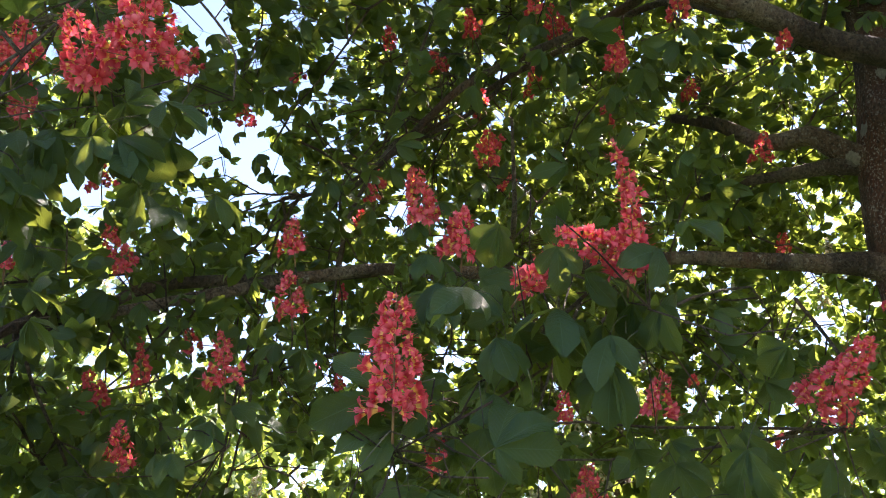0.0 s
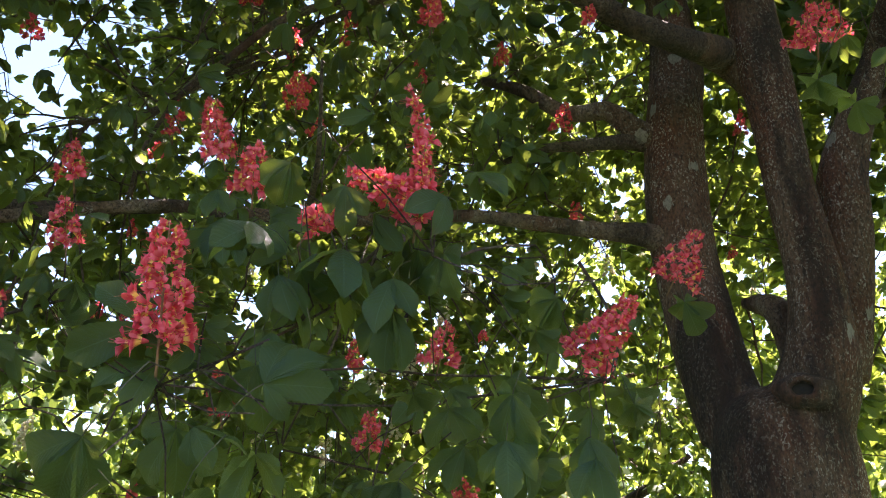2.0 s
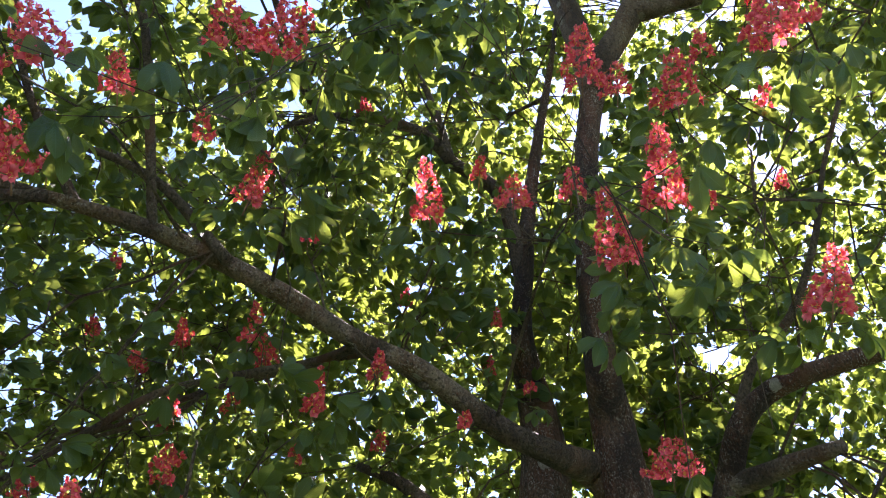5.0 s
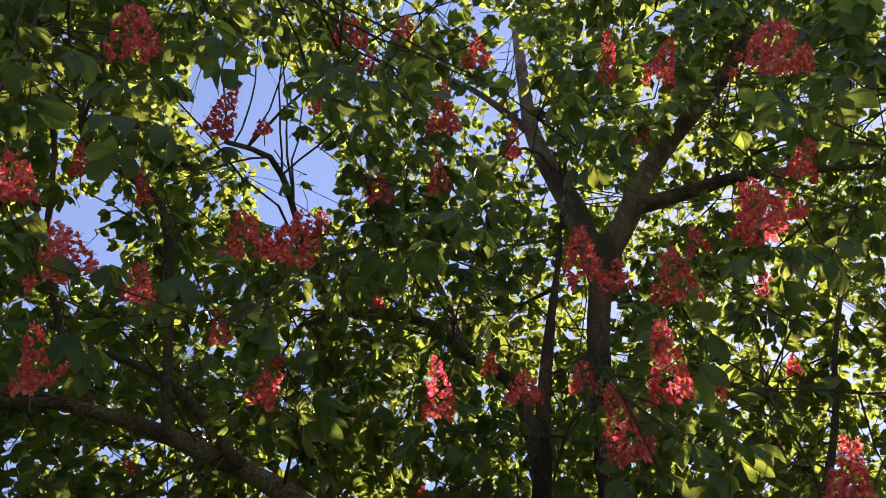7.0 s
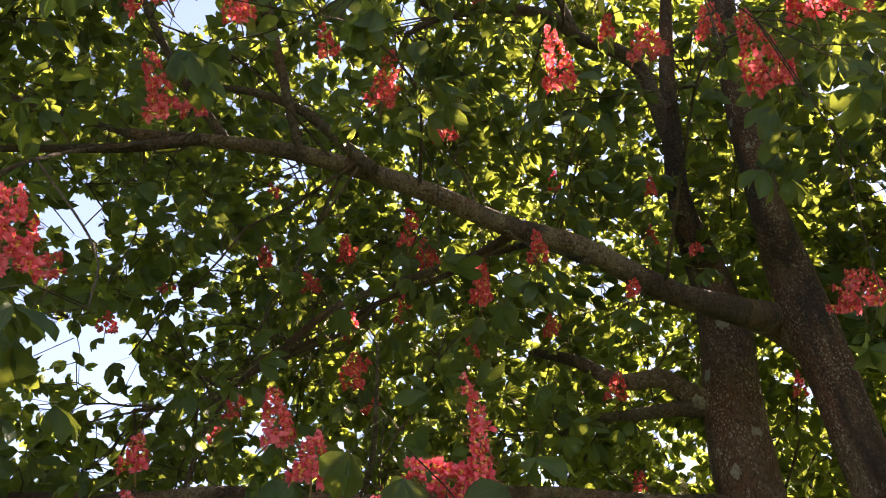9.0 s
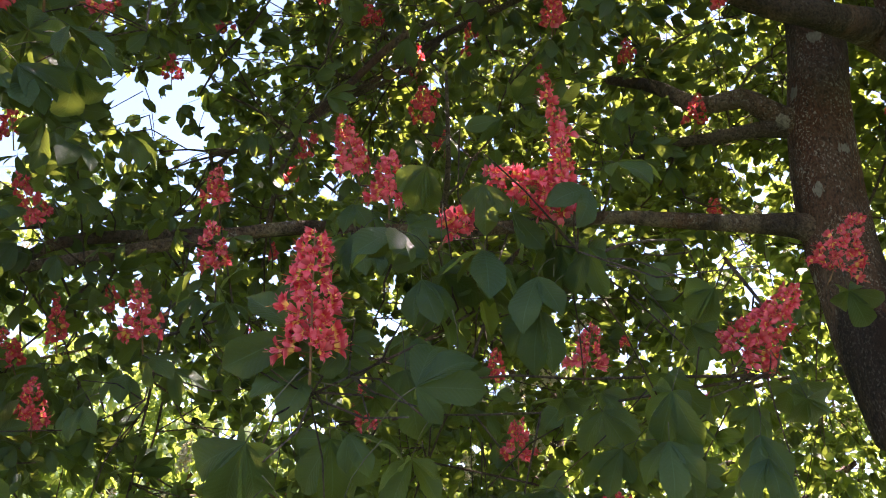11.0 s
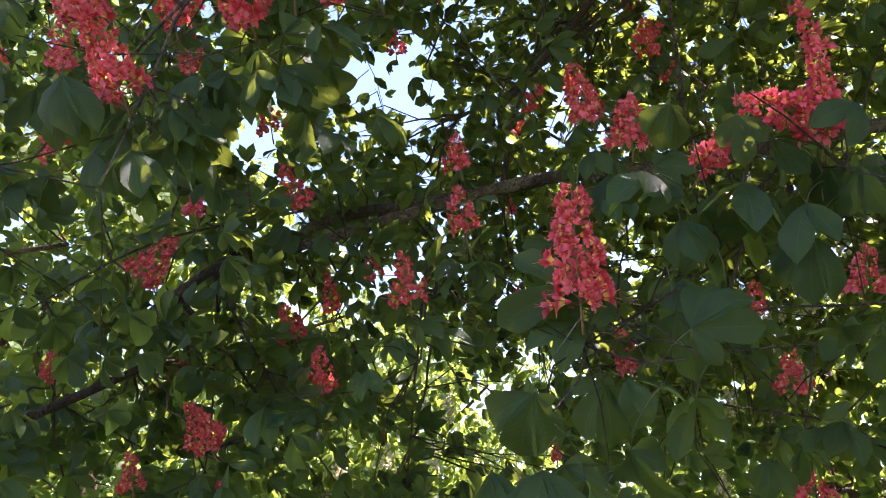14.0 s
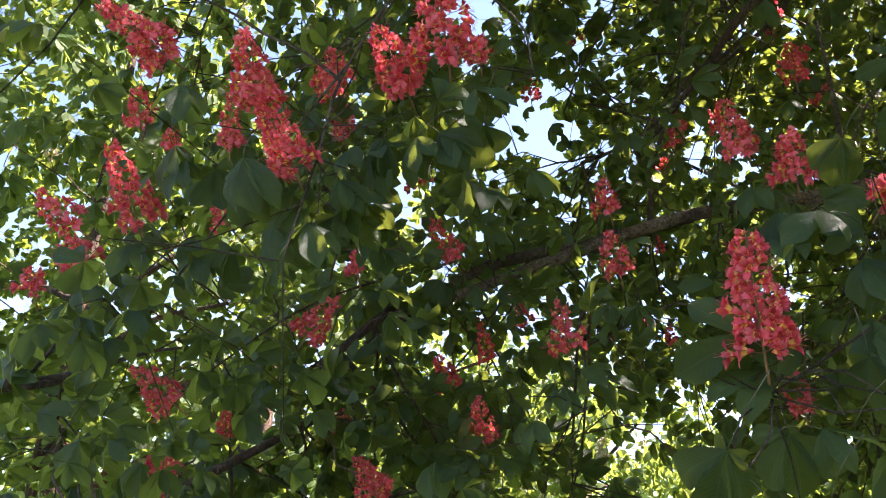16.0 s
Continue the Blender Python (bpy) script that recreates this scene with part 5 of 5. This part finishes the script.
# ---- trees behind ----
def white_spike(ob, foot, long=0.2):
    """A cream-white flower spike of a tree behind."""
    r = random.Random(int(abs(foot[0]) * 977 + abs(foot[2]) * 131))
    w = Vector(foot)
    pieces = []
    for at, way, s in cluster_places(w, w + Vector((r.uniform(-0.04, 0.04), r.uniform(-0.04, 0.04), long)), long * 0.5, 24, r):
        v, f, u = r.choice(WHITE_FLOWERS)
        m = np.array(way.to_track_quat("X", "Z").to_matrix())[:3, :3] * s
        pieces.append((v @ m.T + np.array(at), f, u))
    v, f, u = joined(pieces)
    part("flower_spike", mesh_of("flower_spike", v, f, WHITE, u), ob, "cream-white flower spike")


def other_tree(name, place, height, spread, count, leaf_size, label, spikes=0, lowest=1.5, forks=6, seed=1, trunk_radius=0.22, shift=0.0, droop=0):
    """A broad-leaved tree: tapered trunk, limbs and a crown of many leaves, with cream flower spikes if any."""
    r = random.Random(seed)
    base = np.array((place[0], place[1], 0.0))
    ob = thing(name, tuple(base), label, "tree")
    top = base + (r.uniform(-0.4, 0.4), r.uniform(-0.4, 0.4), height * 0.86)
    trunk = smooth_line([(*(base - (0, 0, 0.1)), trunk_radius * 1.5), (*(base + (0, 0, 0.5)), trunk_radius), (*(base + (0.05, 0.05, height * 0.3)), trunk_radius * 0.85), (*((base + top) / 2 + (0.1, -0.1, 0)), trunk_radius * 0.55), (*top, 0.03)], 0.25)
    v, f, u = tube(trunk, 14, 0.08, seed)
    part("trunk", mesh_of("trunk", v, f, BARK, smooth=True), ob)
    wood = [trunk[len(trunk) // 4:]]
    centre = base + (shift, 0, lowest + (height - lowest) * 0.5)
    half = np.array((spread, spread, (height - lowest) * 0.5))
    for k in range(forks):
        start = trunk[int(len(trunk) * r.uniform(0.18, 0.6))]
        turn, lift = k * 2.4 + r.uniform(-0.4, 0.4), r.uniform(0.1, 0.9)
        end = start[:3] + np.array((math.cos(turn), math.sin(turn), lift)) * spread * r.uniform(0.65, 0.85)
        mid = (start[:3] + end) / 2 + (0, 0, r.uniform(0.1, 0.5))
        line = smooth_line([(*start[:3], start[3] * 0.42), (*mid, start[3] * 0.26), (*end, 0.015)], 0.25)
        v, f, u = tube(line, 8, 0.08, k)
        part("limb", mesh_of("limb", v, f, BARK, smooth=True), ob)
        wood.append(line)
    wood = np.vstack(wood)
    spots = []
    while len(spots) < count:
        p = rng.normal(size=3)
        p = p / np.linalg.norm(p) * r.uniform(0.25, 1.0) ** 0.5
        w = centre + p * half
        if w[2] > lowest - 0.3 and noise.noise(Vector(w * 0.7)) + r.uniform(-0.25, 0.6) > 0:
            spots.append(w)
    for k in range(droop):
        spots.append(np.array((r.uniform(-3.4, 5.5), r.uniform(6.3, 8.6), r.uniform(0.9, 3.3))))
    spots = np.array(spots)
    spots = spots[free_of_gaps(spots, True)]
    out = unit(spots - centre)
    origin, way, up = leaves_round(spots, unit(out + (0, 0, 0.6)), 6, out, 0.25, 1.0 if leaf_size < 1.2 else 9.0)
    keep = free_of_gaps(origin, True)
    origin, way, up = origin[keep], way[keep], up[keep]
    v, f, u = scatter(COARSE_LEAVES if leaf_size < 1.2 else FAR_SPRIGS, origin, way, up, leaf_size * rng.uniform(0.75, 1.2, len(origin)))
    if leaf_size >= 1.2:
        v = v + rng.normal(0, 0.02, (len(v) // 18, 1, 3)).repeat(18, 1).reshape(-1, 3)
    part("foliage", mesh_of("foliage", v, f, FAR_LEAF, u), ob, kind="stuff")
    v, f, u = twigs(spots[::3], wood, 10)
    part("brushwood", mesh_of("brushwood", v, f, TWIG), ob, kind="stuff")
    facing = [w for w in spots if (w - centre) @ (STAND - centre) > 0.3 * spread and w[2] < 7]
    for k in range(min(spikes, len(facing))):
        white_spike(ob, facing[(k * 7) % len(facing)], r.uniform(0.16, 0.24))
    return ob


white_tree = other_tree("white_chestnut_tree", (1.5, 9.6), 8.6, 4.4, 1700, 0.95, "white-flowering horse chestnut with cream spikes behind the red one", 70, 0.2, 8, 4, 0.19, 1.0, 330)
low_limb = smooth_line([(1.55, 9.3, 2.3, 0.10), (2.2, 9.0, 2.42, 0.085), (2.9, 8.7, 2.45, 0.075), (3.6, 8.5, 2.72, 0.06), (4.3, 8.4, 3.2, 0.03)], 0.15)
v, f, u = tube(low_limb, 12, 0.1, 5)
part("limb", mesh_of("limb", v, f, BARK, smooth=True), white_tree)
for foot in WHITE_FEET:
    white_spike(white_tree, foot)
other_tree("white_chestnut_tree", (9.4, 11.5), 9.0, 4.6, 900, 1.0, "leafy horse chestnut standing beyond the forked trunk", 10, 1.3, 7, 8, 0.22)
other_tree("green_tree", (-6.4, 5.4), 9.0, 3.4, 1700, 0.9, "sunlit light green broad-leaved tree", 12, 1.0, 7, 12, 0.18)
other_tree("green_tree", (-7.4, 9.6), 9.5, 4.2, 850, 1.0, "tall light green broad-leaved tree in sun", 6, 1.0, 7, 19, 0.18)
other_tree("green_tree", (-5.6, 15.5), 7.0, 4.2, 900, 1.3, "distant light green broad-leaved tree in sun", 14, 0.8, 6, 15, 0.2)
for k in range(11):
    bearing, far = radians(-72 + 14 * k), 24 + 5 * (k % 3)
    other_tree("green_tree", (far * math.sin(bearing), far * math.cos(bearing)), 8.0 + (k * 37 % 5) * 0.6, 5.2, 330, 1.9, "distant light green broad-leaved tree in sun", 0, 0.5, 5, 30 + k, 0.25)
